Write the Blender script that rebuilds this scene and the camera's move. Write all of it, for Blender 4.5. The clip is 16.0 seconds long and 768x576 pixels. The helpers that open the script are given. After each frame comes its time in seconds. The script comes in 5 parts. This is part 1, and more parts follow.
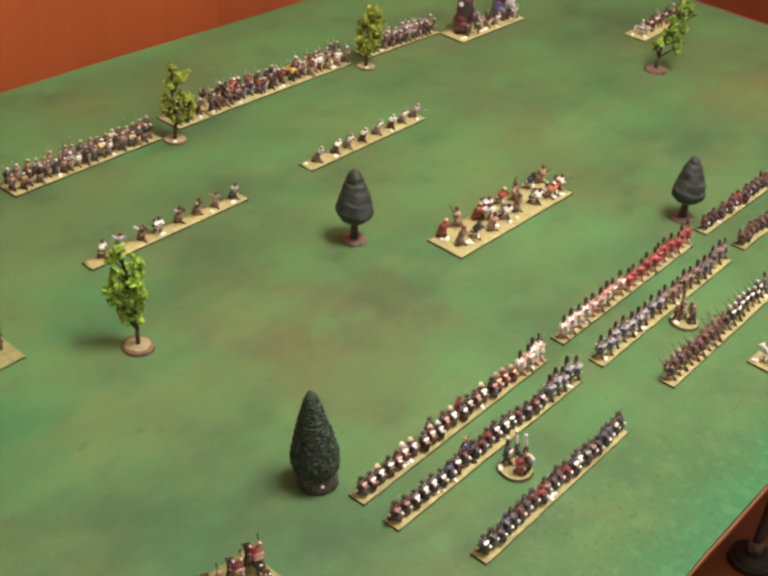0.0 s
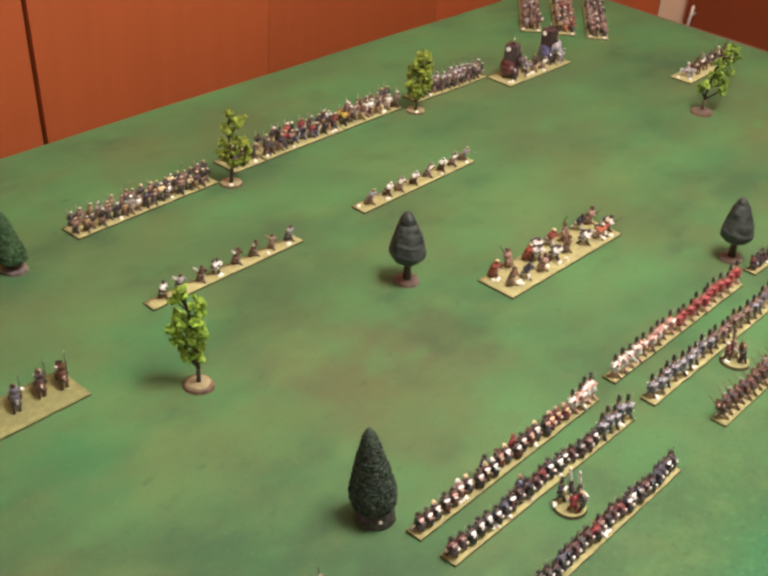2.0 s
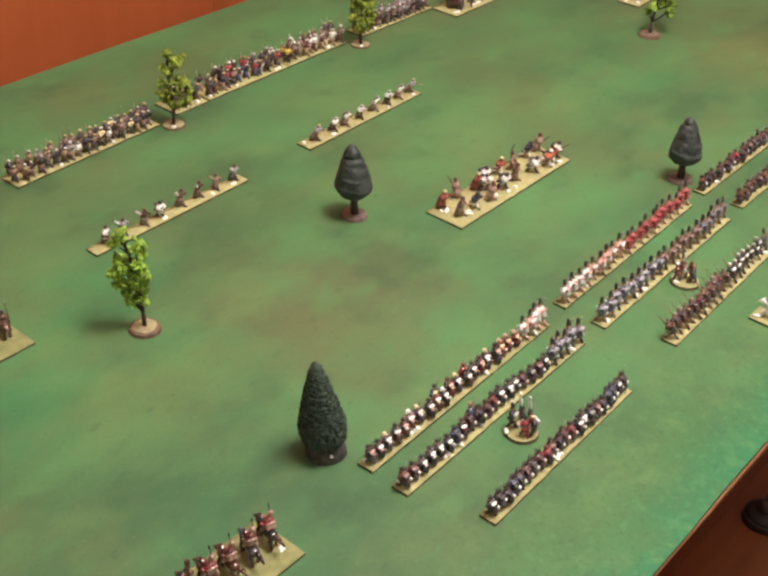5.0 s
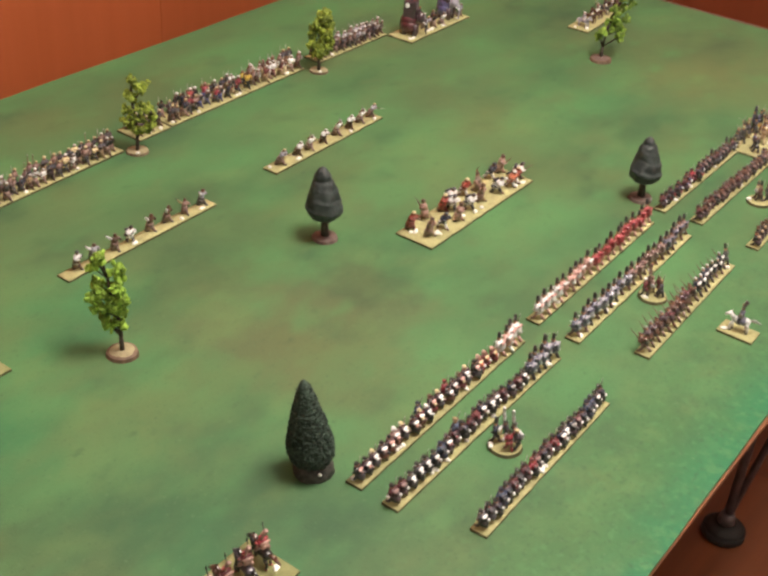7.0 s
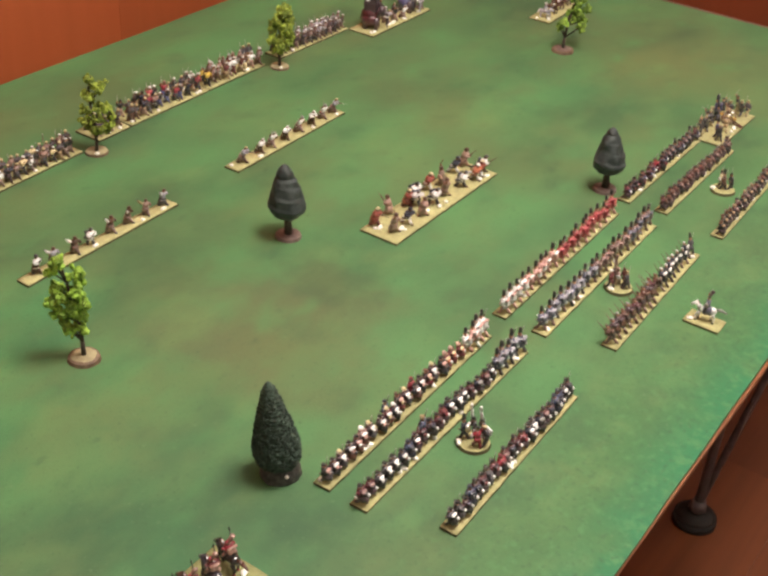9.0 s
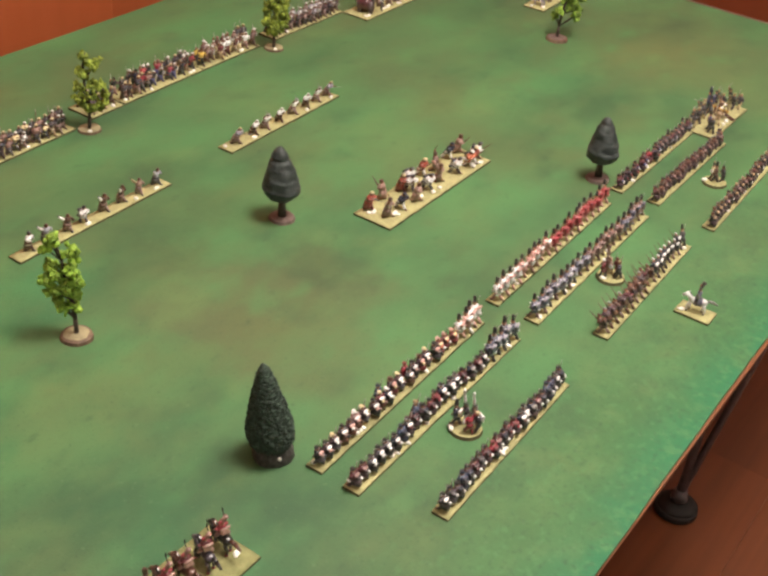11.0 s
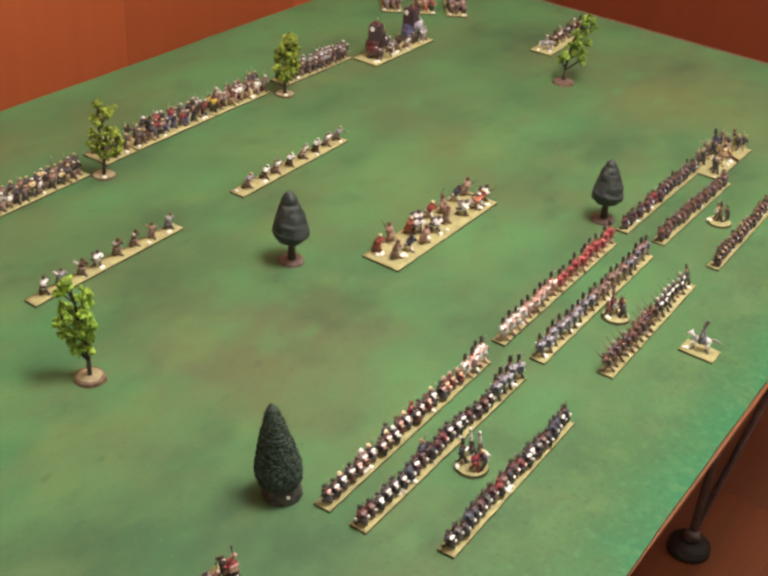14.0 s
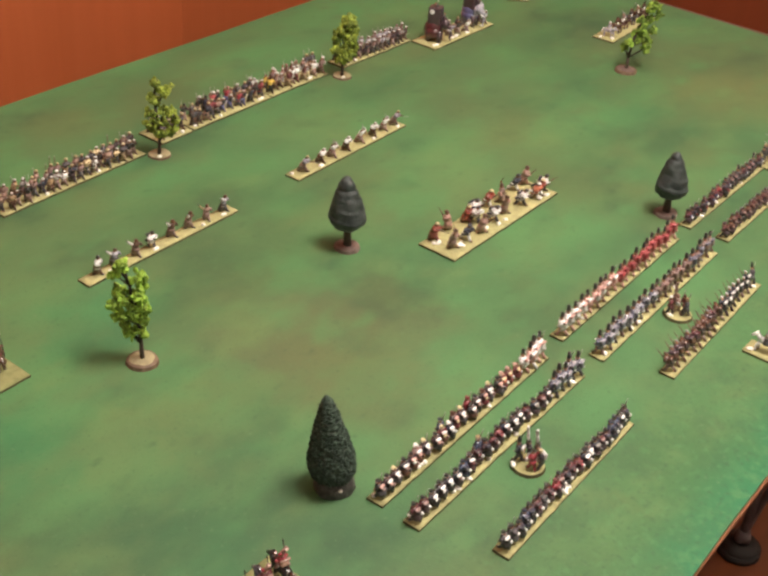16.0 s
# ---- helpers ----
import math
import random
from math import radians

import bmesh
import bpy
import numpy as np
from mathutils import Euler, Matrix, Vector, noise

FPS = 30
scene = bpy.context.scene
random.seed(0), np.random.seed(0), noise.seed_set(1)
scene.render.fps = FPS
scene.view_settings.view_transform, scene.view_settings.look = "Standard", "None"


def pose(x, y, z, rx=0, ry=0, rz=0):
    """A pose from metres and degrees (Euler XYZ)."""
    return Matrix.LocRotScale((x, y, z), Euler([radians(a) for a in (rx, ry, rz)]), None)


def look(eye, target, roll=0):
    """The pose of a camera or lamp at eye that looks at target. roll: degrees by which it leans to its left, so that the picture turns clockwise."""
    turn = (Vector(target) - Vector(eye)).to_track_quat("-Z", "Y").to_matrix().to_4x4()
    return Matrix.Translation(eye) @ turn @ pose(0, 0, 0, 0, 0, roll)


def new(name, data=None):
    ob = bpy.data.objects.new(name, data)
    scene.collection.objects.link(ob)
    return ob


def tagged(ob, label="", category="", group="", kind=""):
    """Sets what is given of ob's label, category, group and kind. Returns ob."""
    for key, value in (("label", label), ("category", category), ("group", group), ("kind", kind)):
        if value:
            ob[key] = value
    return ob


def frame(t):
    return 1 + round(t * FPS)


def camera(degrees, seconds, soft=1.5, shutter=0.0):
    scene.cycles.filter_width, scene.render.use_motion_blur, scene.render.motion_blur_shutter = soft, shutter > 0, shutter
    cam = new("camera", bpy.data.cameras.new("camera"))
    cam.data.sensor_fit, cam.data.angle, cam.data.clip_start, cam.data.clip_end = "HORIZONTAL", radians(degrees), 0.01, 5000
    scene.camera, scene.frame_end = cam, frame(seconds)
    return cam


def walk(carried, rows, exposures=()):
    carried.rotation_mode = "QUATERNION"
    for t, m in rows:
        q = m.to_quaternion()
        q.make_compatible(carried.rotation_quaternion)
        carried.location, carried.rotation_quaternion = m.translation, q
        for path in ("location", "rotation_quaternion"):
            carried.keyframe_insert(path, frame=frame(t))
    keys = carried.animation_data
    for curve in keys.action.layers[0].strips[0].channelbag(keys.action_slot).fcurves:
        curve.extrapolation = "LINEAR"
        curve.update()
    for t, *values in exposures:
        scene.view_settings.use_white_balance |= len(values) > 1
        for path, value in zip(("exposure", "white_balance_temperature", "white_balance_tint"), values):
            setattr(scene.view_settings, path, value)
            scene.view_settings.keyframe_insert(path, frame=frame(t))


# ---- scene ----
cam = camera(37.0, 16.0, soft=2.7, shutter=0.5)
PATH = [
    (0, (-0.05, -0.219, 1.536), (1.247, 0.802, 0.406), 5.9),
    (0.5, (-0.033, -0.218, 1.54), (1.252, 0.795, 0.391), 5.3),
    (1, (-0.038, -0.224, 1.541), (1.232, 0.811, 0.395), 5.1),
    (1.5, (-0.052, -0.212, 1.549), (1.215, 0.838, 0.412), 6.0),
    (2, (-0.079, -0.223, 1.551), (1.195, 0.879, 0.474), 4.4),
    (2.2, (-0.086, -0.224, 1.549), (1.185, 0.882, 0.454), 4.2),
    (2.5, (-0.076, -0.234, 1.545), (1.189, 0.836, 0.424), 3.3),
    (2.7, (-0.076, -0.221, 1.541), (1.180, 0.864, 0.418), 4.3),
    (3, (-0.061, -0.219, 1.538), (1.166, 0.887, 0.41), 5.4),
    (3.2, (-0.050, -0.214, 1.535), (1.142, 0.876, 0.393), 5.5),
    (3.5, (-0.044, -0.216, 1.531), (1.13, 0.909, 0.367), 4.8),
    (4, (-0.035, -0.245, 1.54), (1.156, 0.875, 0.386), 4.1),
    (4.2, (-0.043, -0.255, 1.535), (1.190, 0.829, 0.383), 4.8),
    (4.5, (-0.05, -0.255, 1.531), (1.2, 0.797, 0.378), 4.2),
    (4.7, (-0.052, -0.25, 1.533), (1.206, 0.79, 0.377), 3.5),
    (7, (-0.1, -0.211, 1.525), (1.269, 0.744, 0.422), 4.1),
    (7.5, (-0.094, -0.205, 1.522), (1.279, 0.739, 0.415), 4.0),
    (8, (-0.093, -0.202, 1.522), (1.29, 0.733, 0.421), 4.2),
    (8.5, (-0.093, -0.201, 1.522), (1.286, 0.735, 0.417), 4.1),
    (8.7, (-0.092, -0.207, 1.524), (1.294, 0.730, 0.415), 3.8),
    (9, (-0.086, -0.209, 1.523), (1.308, 0.7, 0.413), 3.8),
    (9.2, (-0.088, -0.204, 1.529), (1.305, 0.713, 0.425), 4.1),
    (11.3, (-0.096, -0.197, 1.522), (1.307, 0.671, 0.391), 5.8),
    (11.5, (-0.093, -0.199, 1.528), (1.311, 0.68, 0.407), 5.2),
    (12, (-0.088, -0.203, 1.532), (1.33, 0.683, 0.434), 5.2),
    (12.5, (-0.091, -0.201, 1.527), (1.329, 0.684, 0.431), 5.1),
    (13, (-0.097, -0.199, 1.53), (1.325, 0.696, 0.445), 5.0),
    (13.5, (-0.102, -0.208, 1.532), (1.321, 0.694, 0.453), 4.6),
    (14, (-0.106, -0.216, 1.536), (1.309, 0.705, 0.464), 4.7),
    (14.5, (-0.107, -0.215, 1.534), (1.278, 0.729, 0.442), 5.2),
    (15, (-0.101, -0.206, 1.528), (1.272, 0.743, 0.425), 5.0),
    (15.5, (-0.094, -0.191, 1.53), (1.26, 0.776, 0.421), 5.0),
    (16, (-0.094, -0.186, 1.529), (1.264, 0.781, 0.424), 5.1),
]
walk(cam, [(t, look(eye, target, roll)) for t, eye, target, roll in PATH],
     exposures=[(0, 0, 6850, 10), (0.5, 0, 6720, 10), (2, 0, 6620, 10), (3, 0, 6500, 10), (14, 0, 6500, 10), (15, 0, 6600, 10), (16, 0, 6600, 10)])

# ---- world, light ----
world = bpy.data.worlds.new("world")
scene.world = world
world.use_nodes = True
world.node_tree.nodes["Background"].inputs["Color"].default_value = (0.86, 0.92, 1.0, 1)
world.node_tree.nodes["Background"].inputs["Strength"].default_value = 0.07


def globe_lamp(name, place, radius, watts, colour):
    data = bpy.data.lights.new(name, "POINT")
    data.shadow_soft_size, data.energy, data.color = radius, watts, colour
    ob = new(name, data)
    ob.location = place
    return ob


LAMP_COLOUR = (1.0, 0.89, 0.78)
globe_lamp("ceiling_lamp_light", (0.98, -0.06, 2.66), 0.34, 176, LAMP_COLOUR)
# added fill to brighten the right-hand floor and cupboard, no known fitting
globe_lamp("second_ceiling_lamp_light", (2.25, -0.35, 2.55), 0.20, 20, LAMP_COLOUR)

# ---- materials ----


def material(name, colour, rough=0.6, metal=0.0, second=None, scale=40.0, bump=0.0, bump_scale=300.0, spec=0.5, vary=0.0, coat=0.0, island=0.0):
    """A procedural surface: two colours mixed by noise, fine relief, a little variation from piece to piece."""
    m = bpy.data.materials.new(name)
    m.use_nodes = True
    nt = m.node_tree
    bsdf = nt.nodes["Principled BSDF"]
    bsdf.inputs["Roughness"].default_value = rough
    bsdf.inputs["Metallic"].default_value = metal
    bsdf.inputs["Specular IOR Level"].default_value = spec
    bsdf.inputs["Coat Weight"].default_value = coat
    bsdf.inputs["Coat Roughness"].default_value = 0.16
    tc = nt.nodes.new("ShaderNodeTexCoord")
    second = second or tuple(c * 0.7 for c in colour)
    n = nt.nodes.new("ShaderNodeTexNoise")
    n.inputs["Scale"].default_value, n.inputs["Detail"].default_value = scale, 4
    nt.links.new(tc.outputs["Object"], n.inputs["Vector"])
    ramp = nt.nodes.new("ShaderNodeValToRGB")
    ramp.color_ramp.elements[0].position, ramp.color_ramp.elements[1].position = 0.35, 0.65
    ramp.color_ramp.elements[0].color, ramp.color_ramp.elements[1].color = (*second, 1), (*colour, 1)
    nt.links.new(n.outputs["Fac"], ramp.inputs["Fac"])
    out = ramp.outputs["Color"]
    if vary:
        info = nt.nodes.new("ShaderNodeObjectInfo")
        mr = nt.nodes.new("ShaderNodeMapRange")
        mr.inputs["To Min"].default_value, mr.inputs["To Max"].default_value = 1 - vary, 1 + vary
        nt.links.new(info.outputs["Random"], mr.inputs["Value"])
        hsv = nt.nodes.new("ShaderNodeHueSaturation")
        nt.links.new(mr.outputs["Result"], hsv.inputs["Value"])
        nt.links.new(out, hsv.inputs["Color"])
        out = hsv.outputs["Color"]
    if island:
        geo = nt.nodes.new("ShaderNodeNewGeometry")
        mr = nt.nodes.new("ShaderNodeMapRange")
        mr.inputs["To Min"].default_value, mr.inputs["To Max"].default_value = 1 - island, 1 + island
        nt.links.new(geo.outputs["Random Per Island"], mr.inputs["Value"])
        hsv = nt.nodes.new("ShaderNodeHueSaturation")
        nt.links.new(mr.outputs["Result"], hsv.inputs["Value"])
        nt.links.new(out, hsv.inputs["Color"])
        out = hsv.outputs["Color"]
    nt.links.new(out, bsdf.inputs["Base Color"])
    if bump:
        nb = nt.nodes.new("ShaderNodeTexNoise")
        nb.inputs["Scale"].default_value, nb.inputs["Detail"].default_value = bump_scale, 3
        nt.links.new(tc.outputs["Object"], nb.inputs["Vector"])
        bp = nt.nodes.new("ShaderNodeBump")
        bp.inputs["Strength"].default_value, bp.inputs["Distance"].default_value = bump, 0.002
        nt.links.new(nb.outputs["Fac"], bp.inputs["Height"])
        nt.links.new(bp.outputs["Normal"], bsdf.inputs["Normal"])
    return m


def paint(name, colour):
    """Varnished miniature paint."""
    return material("paint_" + name, colour, rough=0.30, scale=260, second=tuple(c * 0.6 for c in colour), vary=0.12, spec=0.6, coat=0.8)


def board_material():
    """Sprayed green game cloth: greens and browns in soft clouds, with a fine flocked grain. Some patches also paint in
    light falloff.
    """
    m = bpy.data.materials.new("sprayed_board")
    m.use_nodes = True
    nt = m.node_tree
    bsdf = nt.nodes["Principled BSDF"]
    bsdf.inputs["Roughness"].default_value = 0.62
    bsdf.inputs["Specular IOR Level"].default_value = 0.35
    tc = nt.nodes.new("ShaderNodeTexCoord")

    def cloud(scale, lo, hi, detail=2.0, shift=0.0, stretch=0.6):
        mp = nt.nodes.new("ShaderNodeMapping")
        mp.inputs["Location"].default_value = (shift, shift * 0.7, 0)
        mp.inputs["Scale"].default_value = (stretch, 1.0, 1.0)
        nt.links.new(tc.outputs["Object"], mp.inputs["Vector"])
        n = nt.nodes.new("ShaderNodeTexNoise")
        n.inputs["Scale"].default_value, n.inputs["Detail"].default_value = scale, detail
        nt.links.new(mp.outputs["Vector"], n.inputs["Vector"])
        r = nt.nodes.new("ShaderNodeMapRange")
        r.interpolation_type = "SMOOTHSTEP"
        r.inputs["From Min"].default_value, r.inputs["From Max"].default_value = lo, hi
        nt.links.new(n.outputs["Fac"], r.inputs["Value"])
        return r.outputs["Result"]

    # a wandering offset that frays the outlines of the sprayed patches
    fray = nt.nodes.new("ShaderNodeTexNoise")
    fray.inputs["Scale"].default_value, fray.inputs["Detail"].default_value, fray.inputs["Roughness"].default_value = 7.0, 5.0, 0.62
    nt.links.new(tc.outputs["Object"], fray.inputs["Vector"])
    shift = nt.nodes.new("ShaderNodeVectorMath")
    shift.operation = "MULTIPLY_ADD"
    shift.inputs[1].default_value, shift.inputs[2].default_value = (0.26, 0.26, 0.0), (-0.13, -0.13, 0.0)
    nt.links.new(fray.outputs["Color"], shift.inputs[0])
    frayed = nt.nodes.new("ShaderNodeVectorMath")
    frayed.operation = "ADD"
    nt.links.new(tc.outputs["Object"], frayed.inputs[0])
    nt.links.new(shift.outputs["Vector"], frayed.inputs[1])

    def patch(x, y, radius, amount):
        mp = nt.nodes.new("ShaderNodeVectorMath")
        mp.operation = "DISTANCE"
        mp.inputs[1].default_value = (x, y, 0)
        nt.links.new(frayed.outputs["Vector"], mp.inputs[0])
        r = nt.nodes.new("ShaderNodeMapRange")
        r.interpolation_type = "SMOOTHSTEP"
        r.inputs["From Min"].default_value, r.inputs["From Max"].default_value = radius, 0.0
        r.inputs["To Max"].default_value = amount
        nt.links.new(mp.outputs["Value"], r.inputs["Value"])
        return r.outputs["Result"]

    def mix(fac, a, b):
        mx = nt.nodes.new("ShaderNodeMix")
        mx.data_type = "RGBA"
        nt.links.new(fac, mx.inputs["Factor"])
        for socket, v in ((mx.inputs["A"], a), (mx.inputs["B"], b)):
            if isinstance(v, tuple):
                socket.default_value = (*v, 1)
            else:
                nt.links.new(v, socket)
        return mx.outputs["Result"]

    c = mix(cloud(5.0, 0.34, 0.66, 2.0), BOARD_GREEN, BOARD_BRIGHT)
    c = mix(cloud(3.4, 0.46, 0.80, 2.0, 3.1), c, BOARD_OLIVE)
    for x, y, radius, amount in BROWN_PATCHES:
        c = mix(patch(x, y, radius, amount), c, BOARD_BROWN)
    for x, y, radius, amount in BRIGHT_AND_LIT_PATCHES:
        c = mix(patch(x, y, radius, amount), c, BOARD_BRIGHT)
    for x, y, radius, amount in HAZE_AND_LIT_PATCHES:
        c = mix(patch(x, y, radius, amount), c, BOARD_HAZE)
    for x, y, radius, amount in TEAL_PATCHES:
        c = mix(patch(x, y, radius, amount), c, BOARD_TEAL)
    for x, y, radius, amount in DARK_AND_DIM_PATCHES:
        c = mix(patch(x, y, radius, amount), c, BOARD_DARK)
    for x, y, radius, amount in YELLOW_PATCHES:
        c = mix(patch(x, y, radius, amount), c, BOARD_YELLOW)
    c = mix(cloud(6.5, 0.50, 0.95, 2.0, 7.3), c, BOARD_YELLOW)
    c = mix(cloud(6.0, 0.46, 0.95, 2.0, 2.3), c, BOARD_DARK)
    c = mix(cloud(11.0, 0.50, 0.92, 3.0, 12.9, 0.75), c, BOARD_HAZE)
    c = mix(cloud(13.0, 0.49, 0.98, 3.0, 15.4, 0.75), c, BOARD_DARK)
    c = mix(cloud(14.0, 0.46, 0.90, 2.0, 5.2), c, BOARD_OLIVE)
    c = mix(cloud(17.0, 0.47, 0.95, 2.0, 9.7), c, BOARD_BRIGHT)
    c = mix(cloud(26.0, 0.50, 1.0, 2.0, 4.4), c, BOARD_OLIVE)
    c = mix(cloud(55.0, 0.60, 1.0, 3.0, 1.7), c, BOARD_DARK)
    sep = nt.nodes.new("ShaderNodeSeparateXYZ")
    nt.links.new(tc.outputs["Object"], sep.inputs["Vector"])

    def near_edge(width, amount):
        r = nt.nodes.new("ShaderNodeMapRange")
        r.interpolation_type = "SMOOTHSTEP"
        r.inputs["From Min"].default_value, r.inputs["From Max"].default_value, r.inputs["To Max"].default_value = width, 0.0, amount
        nt.links.new(sep.outputs["Y"], r.inputs["Value"])
        return r.outputs["Result"]

    def both(a, b):
        p = nt.nodes.new("ShaderNodeMath")
        p.operation = "MULTIPLY"
        nt.links.new(a, p.inputs[0])
        nt.links.new(b, p.inputs[1])
        return p.outputs["Value"]

    # overspray along the near edge, with a coarser flocked speckle; the deep green also paints in falloff
    c = mix(both(near_edge(0.29, 0.85), cloud(7.0, 0.22, 0.62, 2.0, 6.6)), c, BOARD_DEEP_DIM)
    c = mix(both(near_edge(0.34, 0.60), cloud(21.0, 0.46, 0.80, 3.0, 5.7, 1.0)), c, BOARD_HAZE)
    c = mix(both(near_edge(0.40, 0.45), cloud(15.0, 0.46, 0.80, 3.0, 2.9, 1.0)), c, BOARD_DARK)
    c = mix(both(near_edge(0.075, 1.0), cloud(13.0, 0.22, 0.56, 3.0, 8.8, 1.0)), c, BOARD_TEAL)
    c = mix(both(near_edge(0.040, 0.7), cloud(60.0, 0.50, 0.70, 2.0, 4.8, 1.0)), c, BOARD_BRIGHT)
    c = mix(both(near_edge(0.32, 0.50), cloud(150.0, 0.52, 0.76, 3.0, 3.3, 1.0)), c, BOARD_DARK)
    c = mix(both(near_edge(0.30, 0.50), cloud(90.0, 0.50, 0.76, 3.0, 9.1, 1.0)), c, BOARD_BRIGHT)
    c = mix(cloud(240.0, 0.56, 1.0, 2.0, 0.4, 1.0), c, BOARD_DARK)
    c = mix(cloud(150.0, 0.58, 1.0, 3.0, 6.1, 1.0), c, BOARD_PALE)
    nt.links.new(c, bsdf.inputs["Base Color"])
    nb = nt.nodes.new("ShaderNodeTexNoise")
    nb.inputs["Scale"].default_value, nb.inputs["Detail"].default_value = 420, 3
    nt.links.new(tc.outputs["Object"], nb.inputs["Vector"])
    bp = nt.nodes.new("ShaderNodeBump")
    bp.inputs["Strength"].default_value, bp.inputs["Distance"].default_value = 0.35, 0.001
    nt.links.new(nb.outputs["Fac"], bp.inputs["Height"])
    nt.links.new(bp.outputs["Normal"], bsdf.inputs["Normal"])
    return m


def wood_material(name, light, dark, along="Z", scale=3.0, rough=0.4):
    m = bpy.data.materials.new(name)
    m.use_nodes = True
    nt = m.node_tree
    bsdf = nt.nodes["Principled BSDF"]
    bsdf.inputs["Roughness"].default_value = rough
    tc = nt.nodes.new("ShaderNodeTexCoord")
    mp = nt.nodes.new("ShaderNodeMapping")
    stretch = [14.0, 14.0, 14.0]
    stretch["XYZ".index(along)] = 0.7
    mp.inputs["Scale"].default_value = stretch
    nt.links.new(tc.outputs["Object"], mp.inputs["Vector"])
    info = nt.nodes.new("ShaderNodeObjectInfo")
    add = nt.nodes.new("ShaderNodeVectorMath")
    add.operation = "ADD"
    sc = nt.nodes.new("ShaderNodeVectorMath")
    sc.operation = "SCALE"
    sc.inputs[0].default_value = (31, 17, 23)
    nt.links.new(info.outputs["Random"], sc.inputs["Scale"])
    nt.links.new(mp.outputs["Vector"], add.inputs[0])
    nt.links.new(sc.outputs["Vector"], add.inputs[1])
    n = nt.nodes.new("ShaderNodeTexNoise")
    n.inputs["Scale"].default_value, n.inputs["Detail"].default_value, n.inputs["Distortion"].default_value = scale, 6, 0.6
    nt.links.new(add.outputs["Vector"], n.inputs["Vector"])
    r = nt.nodes.new("ShaderNodeValToRGB")
    r.color_ramp.elements[0].position, r.color_ramp.elements[1].position = 0.3, 0.7
    r.color_ramp.elements[0].color, r.color_ramp.elements[1].color = (*dark, 1), (*light, 1)
    nt.links.new(n.outputs["Fac"], r.inputs["Fac"])
    mr = nt.nodes.new("ShaderNodeMapRange")
    mr.inputs["To Min"].default_value, mr.inputs["To Max"].default_value = 0.9, 1.1
    nt.links.new(info.outputs["Random"], mr.inputs["Value"])
    hsv = nt.nodes.new("ShaderNodeHueSaturation")
    nt.links.new(mr.outputs["Result"], hsv.inputs["Value"])
    nt.links.new(r.outputs["Color"], hsv.inputs["Color"])
    nt.links.new(hsv.outputs["Color"], bsdf.inputs["Base Color"])
    bp = nt.nodes.new("ShaderNodeBump")
    bp.inputs["Strength"].default_value, bp.inputs["Distance"].default_value = 0.08, 0.002
    nt.links.new(n.outputs["Fac"], bp.inputs["Height"])
    nt.links.new(bp.outputs["Normal"], bsdf.inputs["Normal"])
    return m


BOARD_GREEN = (0.0565, 0.127, 0.051)
BOARD_BRIGHT = (0.071, 0.196, 0.074)
BOARD_HAZE = (0.111, 0.192, 0.072)
BOARD_OLIVE = (0.083, 0.134, 0.056)
BOARD_BROWN = (0.088, 0.110, 0.052)
BOARD_YELLOW = (0.112, 0.132, 0.052)
BOARD_TEAL = (0.018, 0.138, 0.056)
BOARD_DEEP_DIM = (0.044, 0.124, 0.042)
BOARD_DARK = (0.027, 0.068, 0.035)
BOARD_PALE = (0.102, 0.180, 0.086)
BROWN_PATCHES = [(0.64, 0.55, 0.12, 0.47), (0.7, 0.51, 0.12, 0.51), (0.78, 0.48, 0.14, 0.55), (0.68, 0.45, 0.1, 0.47), (0.72, 0.75, 0.1, 0.35), (0.83, 1.11, 0.14, 0.39), (0.82, 0.44, 0.1, 0.43), (0.65, 0.57, 0.09, 0.35), (0.71, 0.51, 0.12, 0.47), (1.94, 0.34, 0.2, 0.47), (1.37, 0.74, 0.14, 0.35), (1.08, 0.16, 0.05, 0.23), (0.81, 0.46, 0.12, 0.47), (1.89, 0.66, 0.2, 0.27), (0.82, 0.74, 0.1, 0.27), (0.72, 0.41, 0.1, 0.31), (1.47, 0.76, 0.14, 0.27), (1.24, 0.38, 0.08, 0.27)]
# sprayed light greens; both lists also paint stronger light into the field's centre
BRIGHT_AND_LIT_PATCHES = [(0.95, 0.81, 0.12, 0.7), (1.07, 0.67, 0.1, 0.55), (0.82, 0.58, 0.09, 0.6), (0.57, 0.71, 0.1, 0.65), (0.56, 0.77, 0.1, 0.55), (0.58, 0.54, 0.08, 0.4), (0.64, 0.99, 0.12, 0.5), (1.44, 0.58, 0.12, 0.6), (1.08, 0.4, 0.1, 0.7), (1.19, 0.82, 0.1, 0.3), (0.85, 0.61, 0.07, 0.5), (0.92, 0.51, 0.08, 0.5), (1.11, 0.33, 0.07, 0.5), (0.9, 0.39, 0.08, 0.45), (0.87, 0.22, 0.06, 0.5), (1.16, 0.2, 0.05, 0.4), (1.22, 0.64, 0.1, 0.5), (1.39, 0.42, 0.09, 0.5), (1.03, 0.64, 0.1, 0.5), (0.94, 0.74, 0.08, 0.45), (1.22, 0.65, 0.12, 0.35), (1.31, 0.54, 0.12, 0.35), (0.94, 0.46, 0.10, 0.3), (0.90, 0.74, 0.07, 0.3)]
